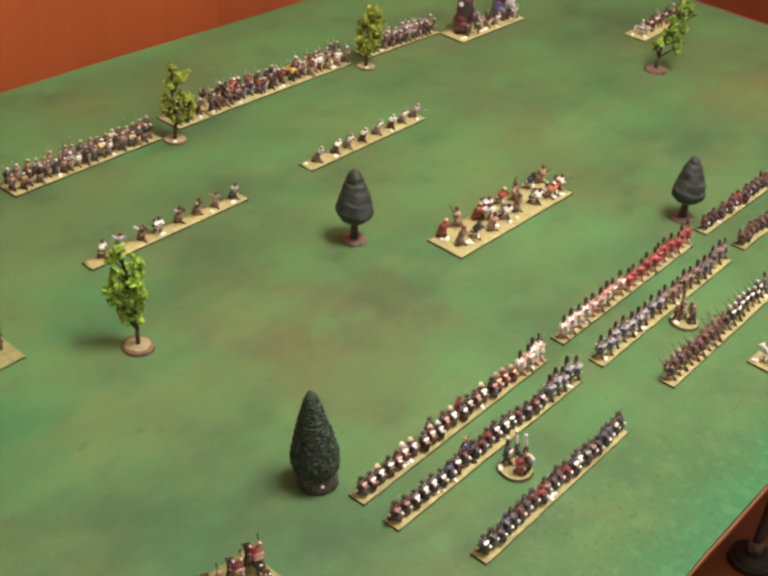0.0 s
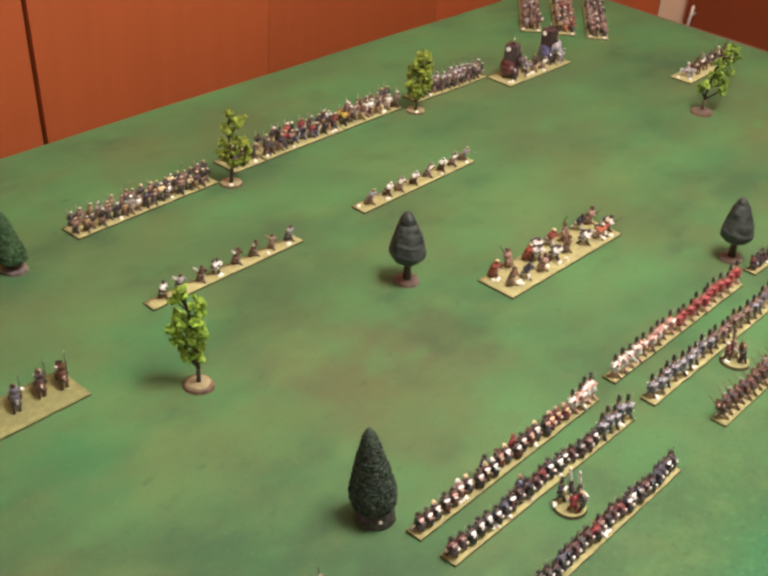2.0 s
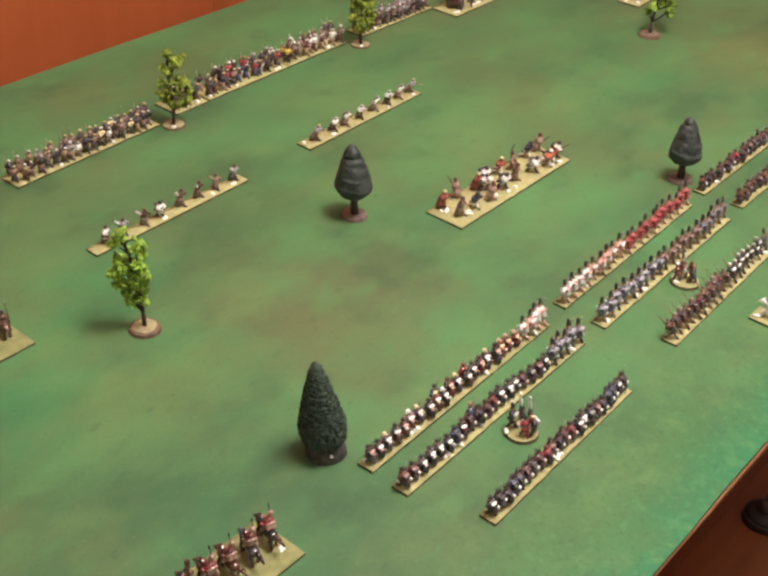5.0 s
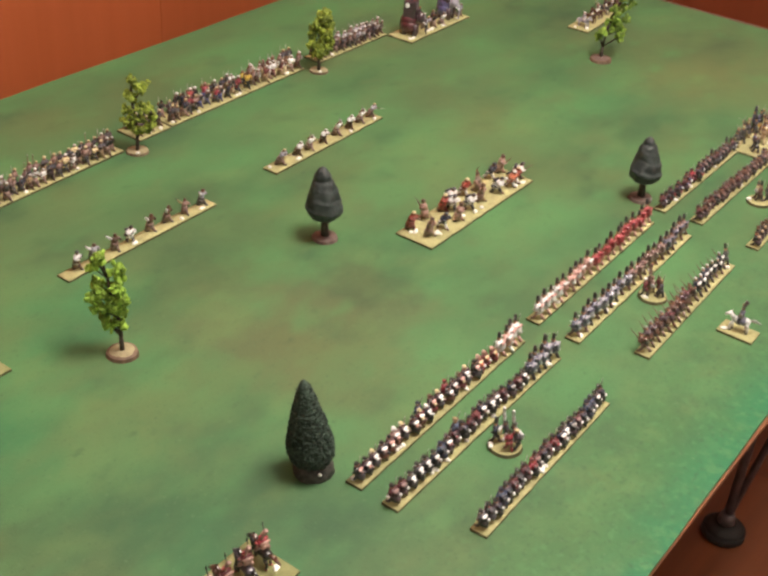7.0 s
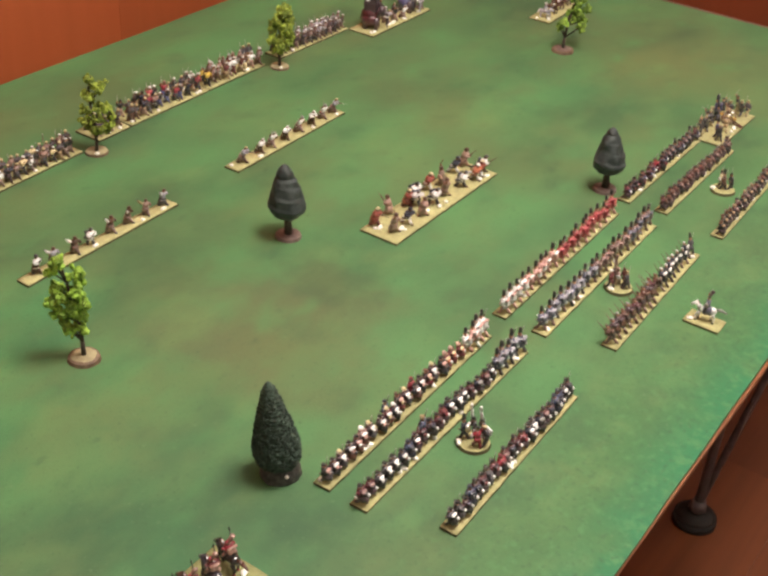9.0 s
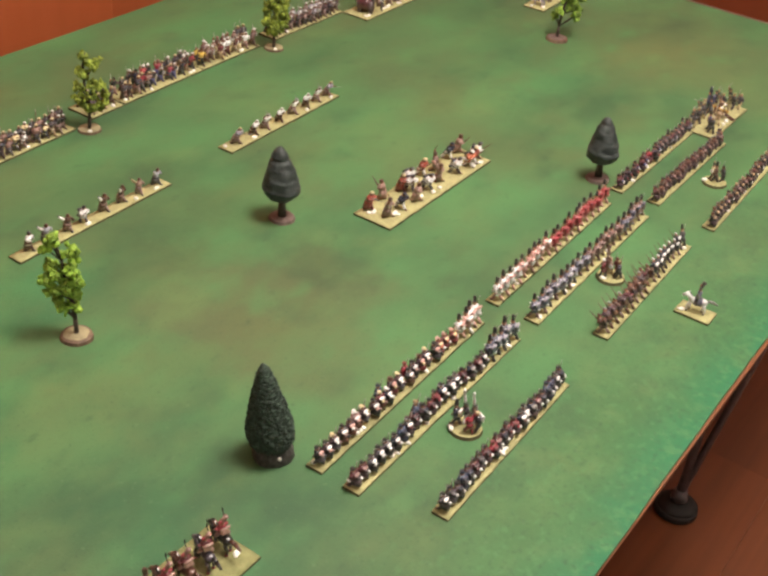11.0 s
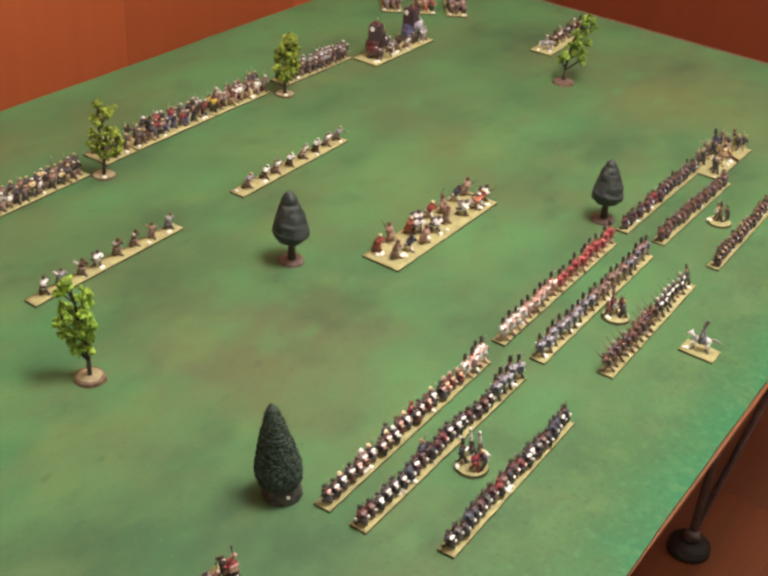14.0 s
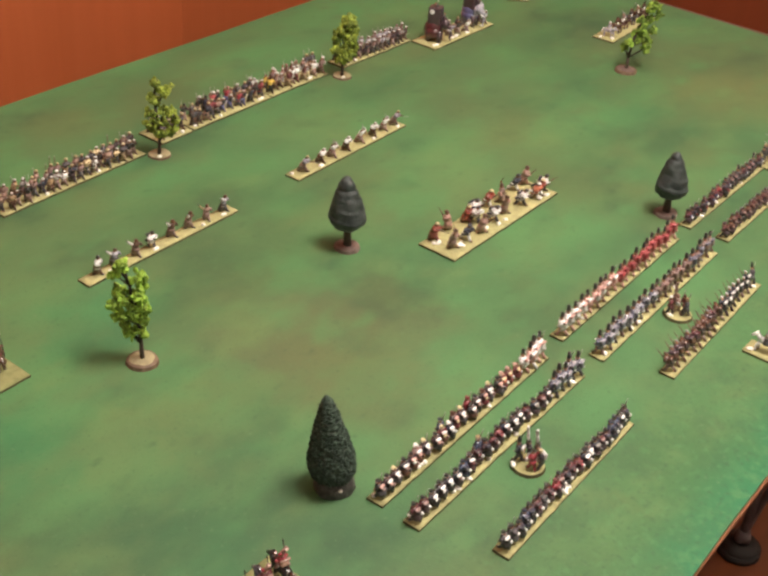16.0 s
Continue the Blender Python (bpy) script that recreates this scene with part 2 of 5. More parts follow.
HAZE_AND_LIT_PATCHES = [(1.10, 0.50, 0.17, 0.40), (1.28, 0.62, 0.16, 0.35), (0.95, 0.62, 0.14, 0.30), (1.37, 0.59, 0.12, 0.6), (1.39, 0.61, 0.09, 0.5), (0.6, 0.46, 0.08, 0.4), (0.39, 0.5, 0.1, 0.5), (0.45, 0.49, 0.1, 0.5), (0.77, 0.08, 0.05, 0.6), (1.01, 0.07, 0.05, 0.6), (0.88, 0.09, 0.05, 0.5), (0.66, 0.07, 0.05, 0.5), (0.52, 0.51, 0.08, 0.4), (1.13, 0.54, 0.08, 0.35), (1.18, 0.1, 0.04, 0.4), (0.52, 0.51, 0.07, 0.35), (1.18, 0.59, 0.09, 0.4), (0.71, 0.16, 0.05, 0.3)]
TEAL_PATCHES = [(0.39, 0.59, 0.1, 0.4), (0.32, 0.6, 0.12, 0.45), (0.4, 0.4, 0.14, 0.25), (0.55, 0.68, 0.06, 0.3), (0.59, 0.69, 0.08, 0.35), (0.86, 0.13, 0.05, 0.4), (0.81, 0.06, 0.05, 0.4), (0.55, 0.9, 0.1, 0.25), (1.21, 0.14, 0.05, 0.3), (0.42, 0.27, 0.13, 0.35), (0.36, 0.33, 0.13, 0.35)]
# dark green mottle; some patches paint in dimmer light towards the near side
DARK_AND_DIM_PATCHES = [(0.40, 0.36, 0.24, 0.32), (0.58, 0.30, 0.10, 0.25), (1.30, 0.12, 0.15, 0.30), (1.15, 0.05, 0.12, 0.22), (0.52, 0.23, 0.08, 0.35), (0.59, 0.17, 0.06, 0.25), (0.28, 0.44, 0.16, 0.4), (0.36, 0.38, 0.12, 0.35), (0.52, 0.25, 0.09, 0.35), (0.54, 0.44, 0.1, 0.2), (1.58, 0.44, 0.16, 0.45), (0.85, 0.5, 0.09, 0.4), (0.82, 0.47, 0.07, 0.4), (1.61, 0.6, 0.14, 0.35), (1.03, 0.86, 0.12, 0.2), (0.75, 0.68, 0.1, 0.25), (0.6, 0.25, 0.05, 0.3), (0.49, 0.29, 0.08, 0.3), (0.4, 0.43, 0.1, 0.3), (0.67, 0.35, 0.10, 0.30), (0.50, 0.29, 0.09, 0.25), (1.60, 0.26, 0.10, 0.25), (0.86, 0.085, 0.06, 0.25), (1.02, 0.05, 0.06, 0.25)]
YELLOW_PATCHES = [(1.83, 0.45, 0.26, 0.9), (1.71, 0.47, 0.12, 0.5), (1.28, 0.51, 0.08, 0.4), (0.76, 0.08, 0.04, 0.4), (0.71, 0.43, 0.1, 0.35), (0.53, 0.49, 0.09, 0.35), (1.28, 0.44, 0.09, 0.3), (0.68, 0.36, 0.12, 0.40), (1.74, 0.29, 0.14, 0.45), (0.98, 0.095, 0.05, 0.4), (0.90, 1.10, 0.12, 0.40), (1.05, 1.10, 0.10, 0.3), (0.74, 0.63, 0.08, 0.25), (0.89, 0.26, 0.07, 0.40), (1.16, 0.84, 0.10, 0.30), (1.02, 0.36, 0.07, 0.25)]
M_BOARD = board_material()
M_EDGE = wood_material("board_edge_wood", (0.203, 0.074, 0.027), (0.148, 0.053, 0.019), "X")
M_STRIP = wood_material("bare_end_wood", (0.190, 0.125, 0.090), (0.140, 0.090, 0.066), "Y")
M_CUPBOARD = wood_material("cherry_veneer", (0.390, 0.100, 0.034), (0.365, 0.092, 0.030), "Z", 2.0, 0.42)
M_DARKWOOD = wood_material("dark_red_wood", (0.190, 0.042, 0.014), (0.168, 0.036, 0.012), "Z", 2.0, 0.42)
M_FLOOR = wood_material("laminate_plank", (0.165, 0.050, 0.017), (0.118, 0.035, 0.012), "X", 2.4, 0.36)
M_GAP = material("shadow_gap", (0.02, 0.012, 0.008), 0.8)
M_WALL = material("painted_plaster", (0.56, 0.54, 0.51), 0.8, bump=0.1, bump_scale=60, scale=3, second=(0.53, 0.51, 0.48))
M_CEIL = material("cream_ceiling", (0.78, 0.77, 0.75), 0.9, scale=4, second=(0.75, 0.74, 0.72))
M_JAMB = material("cream_gloss_paint", (0.609, 0.484, 0.359), 0.4, scale=8, second=(0.578, 0.453, 0.328))
M_CHROME = material("brushed_metal", (0.50, 0.44, 0.40), 0.55, 0.4, scale=120)
M_STEEL = material("grey_steel_tube", (0.17, 0.145, 0.15), 0.45, 0.3, scale=60)
M_RUBBER = material("black_rubber", (0.015, 0.013, 0.012), 0.7, scale=80)
M_SAND = material("sand_base_top", (0.405, 0.382, 0.182), 0.85, second=(0.315, 0.300, 0.145), scale=160, bump=0.6, bump_scale=900, vary=0.08)
M_SAND_OLIVE = material("olive_sand_base_top", (0.26, 0.265, 0.115), 0.85, second=(0.20, 0.205, 0.085), scale=160, bump=0.6, bump_scale=900)
M_SIDE = material("sand_base_rim", (0.085, 0.074, 0.028), 0.85, second=(0.050, 0.046, 0.020), scale=200)
M_STONE = material("white_stone", (0.90, 0.89, 0.86), 0.35, second=(0.80, 0.79, 0.75), scale=300)
M_TREEBASE = material("tree_base_clay", (0.185, 0.135, 0.122), 0.45, second=(0.105, 0.072, 0.064), scale=110, bump=0.5, bump_scale=500)
M_TREEBASE_SAND = material("tree_base_sand", (0.34, 0.305, 0.180), 0.8, second=(0.215, 0.180, 0.105), scale=90, bump=0.5, bump_scale=500)
M_TREE_RIM = material("tree_base_rim", (0.150, 0.095, 0.062), 0.6, second=(0.080, 0.048, 0.030), scale=110)
M_TREEBASE_DARK = material("tree_base_dark", (0.070, 0.066, 0.060), 0.55, second=(0.018, 0.017, 0.016), scale=210, bump=0.6, bump_scale=500)
M_TREEBASE_GREY = material("tree_base_grey", (0.188, 0.148, 0.141), 0.6, second=(0.078, 0.059, 0.059), scale=110, bump=0.5, bump_scale=500)
M_BARK = material("bark", (0.060, 0.045, 0.032), 0.8, second=(0.03, 0.022, 0.016), scale=220, bump=0.5)
M_LEAF = material("foam_foliage", (0.30, 0.47, 0.060), 0.75, second=(0.12, 0.23, 0.022), scale=120, bump=0.4, island=0.45)
M_LEAF_DARK = material("dull_foam_foliage", (0.215, 0.345, 0.045), 0.75, second=(0.080, 0.145, 0.018), scale=120, bump=0.4, island=0.45)
M_LEAF_OLIVE = material("olive_foam_foliage", (0.275, 0.350, 0.045), 0.75, second=(0.080, 0.118, 0.013), scale=120, bump=0.4, island=0.45)
M_CONIFER = material("conifer_bristle", (0.042, 0.074, 0.053), 0.75, second=(0.010, 0.021, 0.015), scale=260, bump=0.8, bump_scale=700)
M_TOPIARY = material("grey_green_moulded_foliage", (0.040, 0.052, 0.052), 0.5, second=(0.020, 0.028, 0.030), scale=90, bump=0.6, bump_scale=500)
M_PINE = material("green_moulded_pine", (0.036, 0.100, 0.036), 0.7, second=(0.014, 0.045, 0.016), scale=200, bump=0.6, bump_scale=600)

PAINT = {n: paint(n, c) for n, c in dict(
    wine=(0.10, 0.020, 0.030), bluegrey=(0.13, 0.13, 0.20), red=(0.43, 0.075, 0.085), indigo=(0.085, 0.090, 0.230), rose=(0.37, 0.225, 0.195), lavender=(0.38, 0.37, 0.45), brick=(0.29, 0.048, 0.030), dun=(0.24, 0.150, 0.130), orange=(0.64, 0.20, 0.11), maroon=(0.150, 0.026, 0.034), white=(0.90, 0.90, 0.92), cream=(0.72, 0.60, 0.36), black=(0.014, 0.013, 0.014),
    brown=(0.105, 0.040, 0.026), tan=(0.37, 0.25, 0.14), skin=(0.44, 0.245, 0.155), dark_skin=(0.22, 0.095, 0.045), navy=(0.020, 0.025, 0.052), blue=(0.050, 0.070, 0.135),
    grey=(0.30, 0.29, 0.29), mauve=(0.28, 0.175, 0.170), yellow=(0.70, 0.50, 0.10), bay=(0.085, 0.034, 0.020), slate=(0.064, 0.058, 0.074), steel=(0.42, 0.42, 0.42),
    plum=(0.060, 0.032, 0.044), crimson=(0.30, 0.026, 0.045), khaki=(0.43, 0.39, 0.20), pink=(0.66, 0.39, 0.35), gold=(0.60, 0.36, 0.08)).items()}

# ---- mesh helpers ----


def ring_frame(p0, p1):
    d = (Vector(p1) - Vector(p0)).normalized()
    a = d.cross(Vector((0, 1, 0)) if abs(d.y) < 0.9 else Vector((1, 0, 0))).normalized()
    return a, d.cross(a)


def tube(bm, p0, p1, r0, r1, n=6, mi=0, flat=1.0, turn=0.0):
    """A tapered rod from p0 to p1; flat squeezes it along its second axis."""
    a, b = ring_frame(p0, p1)
    rows = []
    for p, r in ((p0, r0), (p1, r1)):
        rows.append([bm.verts.new(Vector(p) + a * r * math.cos(turn + 2 * math.pi * i / n) + b * r * flat * math.sin(turn + 2 * math.pi * i / n)) for i in range(n)])
    for i in range(n):
        f = bm.faces.new((rows[0][i], rows[0][(i + 1) % n], rows[1][(i + 1) % n], rows[1][i]))
        f.material_index, f.smooth = mi, n > 4
    for row in (rows[0][::-1], rows[1]):
        bm.faces.new(row).material_index = mi


def blob(bm, c, r, mi=0, n=7, k=4, rough=0.0, rot=None):
    """A rounded lump with three radii."""
    c, rot = Vector(c), rot or Matrix.Identity(3)
    rows = []
    for j in range(1, k):
        t = math.pi * j / k
        row = []
        for i in range(n):
            u = 2 * math.pi * i / n
            w = 1 + rough * random.uniform(-1, 1)
            row.append(bm.verts.new(c + rot @ Vector((r[0] * w * math.sin(t) * math.cos(u), r[1] * w * math.sin(t) * math.sin(u), r[2] * w * math.cos(t)))))
        rows.append(row)
    top, low = bm.verts.new(c + rot @ Vector((0, 0, r[2]))), bm.verts.new(c - rot @ Vector((0, 0, r[2])))
    faces = []
    for i in range(n):
        j = (i + 1) % n
        faces.append(bm.faces.new((top, rows[0][i], rows[0][j])))
        faces.append(bm.faces.new((low, rows[-1][j], rows[-1][i])))
        for a, b in zip(rows, rows[1:]):
            faces.append(bm.faces.new((a[i], b[i], b[j], a[j])))
    for f in faces:
        f.material_index, f.smooth = mi, True


def box(bm, lo, hi, mi=0, bevel=0.0):
    vs = [bm.verts.new((x, y, z)) for z in (lo[2], hi[2]) for y in (lo[1], hi[1]) for x in (lo[0], hi[0])]
    faces = [bm.faces.new([vs[i] for i in q]) for q in ((0, 2, 3, 1), (4, 5, 7, 6), (0, 1, 5, 4), (2, 6, 7, 3), (0, 4, 6, 2), (1, 3, 7, 5))]
    for f in faces:
        f.material_index = mi
    if bevel:
        edges = list({e for f in faces for e in f.edges})
        for f in bmesh.ops.bevel(bm, geom=edges, offset=bevel, segments=2, affect="EDGES", profile=0.5)["faces"]:
            f.material_index = mi


def fuse(bm):
    """Ties the lumps of a moulded figure into one connected body with small webs between nearest points."""
    bm.verts.ensure_lookup_table()
    bm.verts.index_update()
    seen, groups = set(), []
    for v in bm.verts:
        if v.index in seen:
            continue
        group, todo = [], [v]
        seen.add(v.index)
        while todo:
            w = todo.pop()
            group.append(w)
            for e in w.link_edges:
                o = e.other_vert(w)
                if o.index not in seen:
                    seen.add(o.index)
                    todo.append(o)
        groups.append(group)
    body = groups.pop(0)
    while groups:
        place = np.array([v.co[:] for v in body])
        best = None
        for k, group in enumerate(groups):
            d = ((np.array([v.co[:] for v in group])[:, None] - place[None]) ** 2).sum(2)
            i, j = np.unravel_index(d.argmin(), d.shape)
            if best is None or d[i, j] < best[0]:
                best = (d[i, j], k, i, j)
        _, k, i, j = best
        a, b = groups[k][i], body[j]
        c = b.link_edges[0].other_vert(b)
        f = bm.faces.new((a, b, c))
        f.material_index = b.link_faces[0].material_index
        body += groups.pop(k)


def mesh_of(name, bm, *mats, scale=1.0):
    me = bpy.data.meshes.new(name)
    bm.normal_update()
    bmesh.ops.recalc_face_normals(bm, faces=bm.faces)
    if scale == 0.001:
        fuse(bm)
    if scale != 1.0:
        bmesh.ops.scale(bm, vec=(scale,) * 3, verts=bm.verts)
    bm.to_mesh(me)
    bm.free()
    for m in mats:
        me.materials.append(m)
    return me


def part(name, bm, mat, parent, label="", m=None):
    mats = mat if isinstance(mat, (list, tuple)) else [mat]
    ob = new(name, bm if isinstance(bm, bpy.types.Mesh) else mesh_of(name, bm, *mats))
    ob.parent = parent
    if m is not None:
        ob.matrix_basis = m
    if label:
        ob["label"] = label
    return ob


def thing(name, m, label, category, group="", kind=""):
    ob = new(name)
    ob.empty_display_size = 0.02
    ob.matrix_basis = m
    return tagged(ob, label, category, group, kind)


# ---- the room ----
TOP = 0.75  # top of the game board
X0, X1, Y0, Y1, CEIL = -1.6, 2.62, -1.7, 1.74, 2.85


def structure(name, lo, hi, mat, label, category, bevel=0.0):
    bm = bmesh.new()
    box(bm, lo, hi, 0, bevel)
    return tagged(new(name, mesh_of(name, bm, mat)), label, category, kind="structure")


floor = structure("floor", (X0 - 0.1, Y0 - 0.1, -0.12), (X1 + 0.1, Y1 + 0.5, -0.012), M_GAP, "orange-brown wood laminate plank floor", "floor")
structure("ceiling", (X0 - 0.1, Y0 - 0.1, CEIL), (X1 + 0.1, Y1 + 0.5, CEIL + 0.1), M_CEIL, "plain cream ceiling over the room", "ceiling")
structure("wall_south", (X0 - 0.1, Y0 - 0.1, -0.012), (X1 + 0.1, Y0, CEIL), M_WALL, "plain cream painted wall", "wall")
structure("wall_west", (X0 - 0.1, Y0, -0.012), (X0, Y1 + 0.5, CEIL), M_WALL, "plain cream painted wall", "wall")
structure("wall_north", (X0, Y1 + 0.4, -0.012), (X1, Y1 + 0.5, CEIL), M_WALL, "plain cream painted wall behind the wardrobe", "wall")
structure("wall_east", (X1, Y0, -0.012), (X1 + 0.1, Y1 + 0.5, CEIL), M_WALL, "cream wall behind dark wood doors", "wall")

# fitted wardrobe along the far side
wardrobe = thing("fitted_wardrobe", pose(0, Y1, 0), "cherry red wood veneer wardrobe with tall flush doors", "wardrobe")
bm = bmesh.new()
box(bm, (X0 + 0.004, 0.012, 0.0), (X1 - 0.004, 0.39, CEIL - 0.02))
part("body", bm, M_GAP, wardrobe, "dark carcass behind the doors")
seams = [-1.40, -0.79, -0.17, 0.445, 1.060, 1.681, 2.295, 2.60]
for a, b in zip(seams, seams[1:]):
    bm = bmesh.new()
    gap_l, gap_r = (0.0026 if abs(a - 1.054) < 0.01 else 0.0006), (0.0026 if abs(b - 1.054) < 0.01 else 0.0006)
    back = 0.0 if a > 1.0 else 0.011
    lean = math.tan(radians(3.2)) if abs(a - 1.054) < 0.01 else 0.0
    lean_b = math.tan(radians(3.2)) if abs(b - 1.054) < 0.01 else 0.0
    box(bm, (a + gap_l, -0.02 + back, 0.06), (b - gap_r, 0.0115, CEIL - 0.03))
    for v in bm.verts:
        left = abs(v.co.x - a) < abs(v.co.x - b)
        v.co.x -= (lean if left else lean_b) * (v.co.z - 0.62)
    part("door", bm, M_CUPBOARD, wardrobe)

# the far end wall: wood door, cream jamb, dark cupboard door
door_1 = thing("door_1", pose(X1, 1.45, 0), "reddish brown wooden room door, closed", "door", kind="structure")
bm = bmesh.new()
box(bm, (-0.03, -0.234, 0.0), (-0.001, 0.26, 2.04), 0, 0.002)
part("door_leaf", bm, M_CUPBOARD, door_1)
structure("trim", (X1 - 0.028, 1.122, 0.0), (X1 - 0.001, 1.213, 2.1), M_JAMB, "cream painted door jamb beside dark wood", "door frame", 0.003)
cupboard = thing("tall_cupboard", pose(X1, 0, 0), "dark red-brown wooden cupboard with plain doors", "cupboard")
for a, b in ((0.200, 1.118), (-0.74, 0.198)):
    bm = bmesh.new()
    box(bm, (-0.06, a, 0.05), (-0.012, b, 2.2), 0, 0.002)
    leaf = part("door", bm, M_DARKWOOD, cupboard)
bm = bmesh.new()
box(bm, (-0.0115, -0.74, 0.0), (-0.001, 1.118, 2.2))
part("body", bm, M_GAP, cupboard)
bm = bmesh.new()
tube(bm, (-0.060, 1.098, 0.575), (-0.082, 1.098, 0.575), 0.004, 0.004, 8)
tube(bm, (-0.060, 1.092, 0.620), (-0.082, 1.092, 0.620), 0.004, 0.004, 8)
tube(bm, (-0.082, 1.099, 0.550), (-0.082, 1.088, 0.645), 0.0045, 0.0045, 8)
part("handle", bm, M_CHROME, cupboard, "small brushed metal pull handle")

# ---- the game table ----
BX0, BX1, BY0, BY1 = -0.34, 2.10, 0.0, 1.22
board = thing("game_board", pose(0, 0, TOP), "large green sprayed wargame board with wooden edge", "game board")
bm = bmesh.new()
edge = []
for side in range(4):
    steps = 80
    for i in range(steps):
        u = i / steps
        x, y = ((BX0 + (BX1 - BX0) * u, BY0), (BX1, BY0 + (BY1 - BY0) * u), (BX1 - (BX1 - BX0) * u, BY1), (BX0, BY1 - (BY1 - BY0) * u))[side]
        w = (0.010 if side == 2 else 0.0035) * noise.noise((x * 2.2, y * 2.2, 0.3)) + 0.0012 * noise.noise((x * 11, y * 11, 2.0))
        edge.append((x + (w if side in (1, 3) else 0), y + (w if side in (0, 2) else 0)))
for lo, hi, mi in ((-0.004, 0.0, 0),):
    a = [bm.verts.new((x, y, lo)) for x, y in edge]
    b = [bm.verts.new((x, y, hi)) for x, y in edge]
    for i in range(len(edge)):
        bm.faces.new((a[i], a[(i + 1) % len(edge)], b[(i + 1) % len(edge)], b[i]))
    bm.faces.new(b)
    bm.faces.new(a[::-1])
part("board_surface", bm, M_BOARD, board, "mottled green and brown sprayed surface")
bm = bmesh.new()
box(bm, (BX0 - 0.003, BY0 - 0.003, -0.0095), (BX1 + 0.003, BY1 + 0.003, -0.0042), 0, 0.0010)
part("board_edge", bm, M_EDGE, board, "orange-brown wooden edge")
bm = bmesh.new()
box(bm, (BX1 + 0.0032, BY0 + 0.002, -0.0090), (BX1 + 0.0078, BY1 - 0.002, 0.0004), 0, 0.0008)
part("edge_strip", bm, M_STRIP, board, "dull pinkish bare wooden end strip")


def trestle(x, y0, y1):
    t = thing("folding_trestle", pose(x, 0, 0), "grey steel folding table leg on wide black rubber feet", "table leg", "table legs")
    for y, s in ((y0, 1), (y1, -1)):
        bm = bmesh.new()
        tube(bm, (0, y, 0.045), (0, y, TOP - 0.024), 0.0085, 0.0085, 10)
        leg = part("leg", bm, M_STEEL, t)
        bm = bmesh.new()
        tube(bm, (0, y, 0.0), (0, y, 0.014), 0.041, 0.040, 20)
        blob(bm, (0, y, 0.013), (0.038, 0.038, 0.014), 0, 18, 6)
        part("rubber_foot", bm, M_RUBBER, leg, "wide black rubber foot")
        bm = bmesh.new()
        tube(bm, (0, y, 0.030), (0, y, 0.052), 0.017, 0.012, 12)
        part("foot_socket", bm, M_STEEL, leg)
        bm = bmesh.new()
        tube(bm, (0.002, y - 0.003 * s, 0.060), (0.068, y - 0.100 * s, TOP - 0.024), 0.0070, 0.0070, 10)
        part("brace", bm, M_STEEL, t)
    bm = bmesh.new()
    tube(bm, (0, y0, 0.60), (0, y1, 0.60), 0.008, 0.008, 8)
    part("crossbar", bm, M_STEEL, t)
    return t


trestle(1.562, 0.139, 1.08)
trestle(0.10, 0.139, 1.08)

# ---- trees ----


def round_base(bm, r, h, mi, n=22, wob=0.06, seed=0.0, dome=1.5, top_mi=0, ring_mi=None):
    low, mid, inner = [], [], []
    for i in range(n):
        u = 2 * math.pi * i / n
        w = 1 + wob * noise.noise((math.cos(u) * 1.5, math.sin(u) * 1.5, seed))
        low.append(bm.verts.new((r * w * math.cos(u), r * w * math.sin(u), 0)))
        mid.append(bm.verts.new((r * w * 0.93 * math.cos(u), r * w * 0.93 * math.sin(u), h)))
        k = 0.76 + 0.12 * noise.noise((math.cos(u) * 1.2, math.sin(u) * 1.2, seed + 4))
        inner.append(bm.verts.new((r * k * math.cos(u), r * k * math.sin(u), h * (0.4 * dome + 0.6))))
    top = bm.verts.new((0, 0, h * dome))
    for i in range(n):
        j = (i + 1) % n
        bm.faces.new((low[i], low[j], mid[j], mid[i])).material_index = mi
        bm.faces.new((mid[i], mid[j], inner[j], inner[i])).material_index = mi if ring_mi is None else ring_mi
        f = bm.faces.new((inner[i], inner[j], top))
        f.material_index, f.smooth = top_mi, True
    bm.faces.new(low[::-1]).material_index = mi


def revolved(bm, profile, n, offset, rough, mi=0, seed=0.0, freq=60.0, ridge=None):
    """A closed turned shape from (z, radius) rows, roughened; offset(z) leans its axis."""
    rows = []
    for z, r in profile:
        row = []
        for i in range(n):
            u = 2 * math.pi * i / n
            p = Vector((math.cos(u), math.sin(u), 0))
            q = Vector((p.x * r * freq, p.y * r * freq, z * freq + seed))
            w = 1 + rough * noise.noise(q) + rough * 0.6 * noise.noise(q * 2.3)
            if ridge:
                w += ridge(u, z)
            ox, oy = offset(z)
            row.append(bm.verts.new((p.x * r * w + ox, p.y * r * w + oy, z + 0.25 * rough * r * noise.noise(q * 1.7))))
        rows.append(row)
    for a, b in zip(rows, rows[1:]):
        for i in range(n):
            f = bm.faces.new((a[i], a[(i + 1) % n], b[(i + 1) % n], b[i]))
            f.material_index, f.smooth = mi, True
    bm.faces.new(rows[0][::-1]).material_index = mi
    bm.faces.new(rows[-1]).material_index = mi


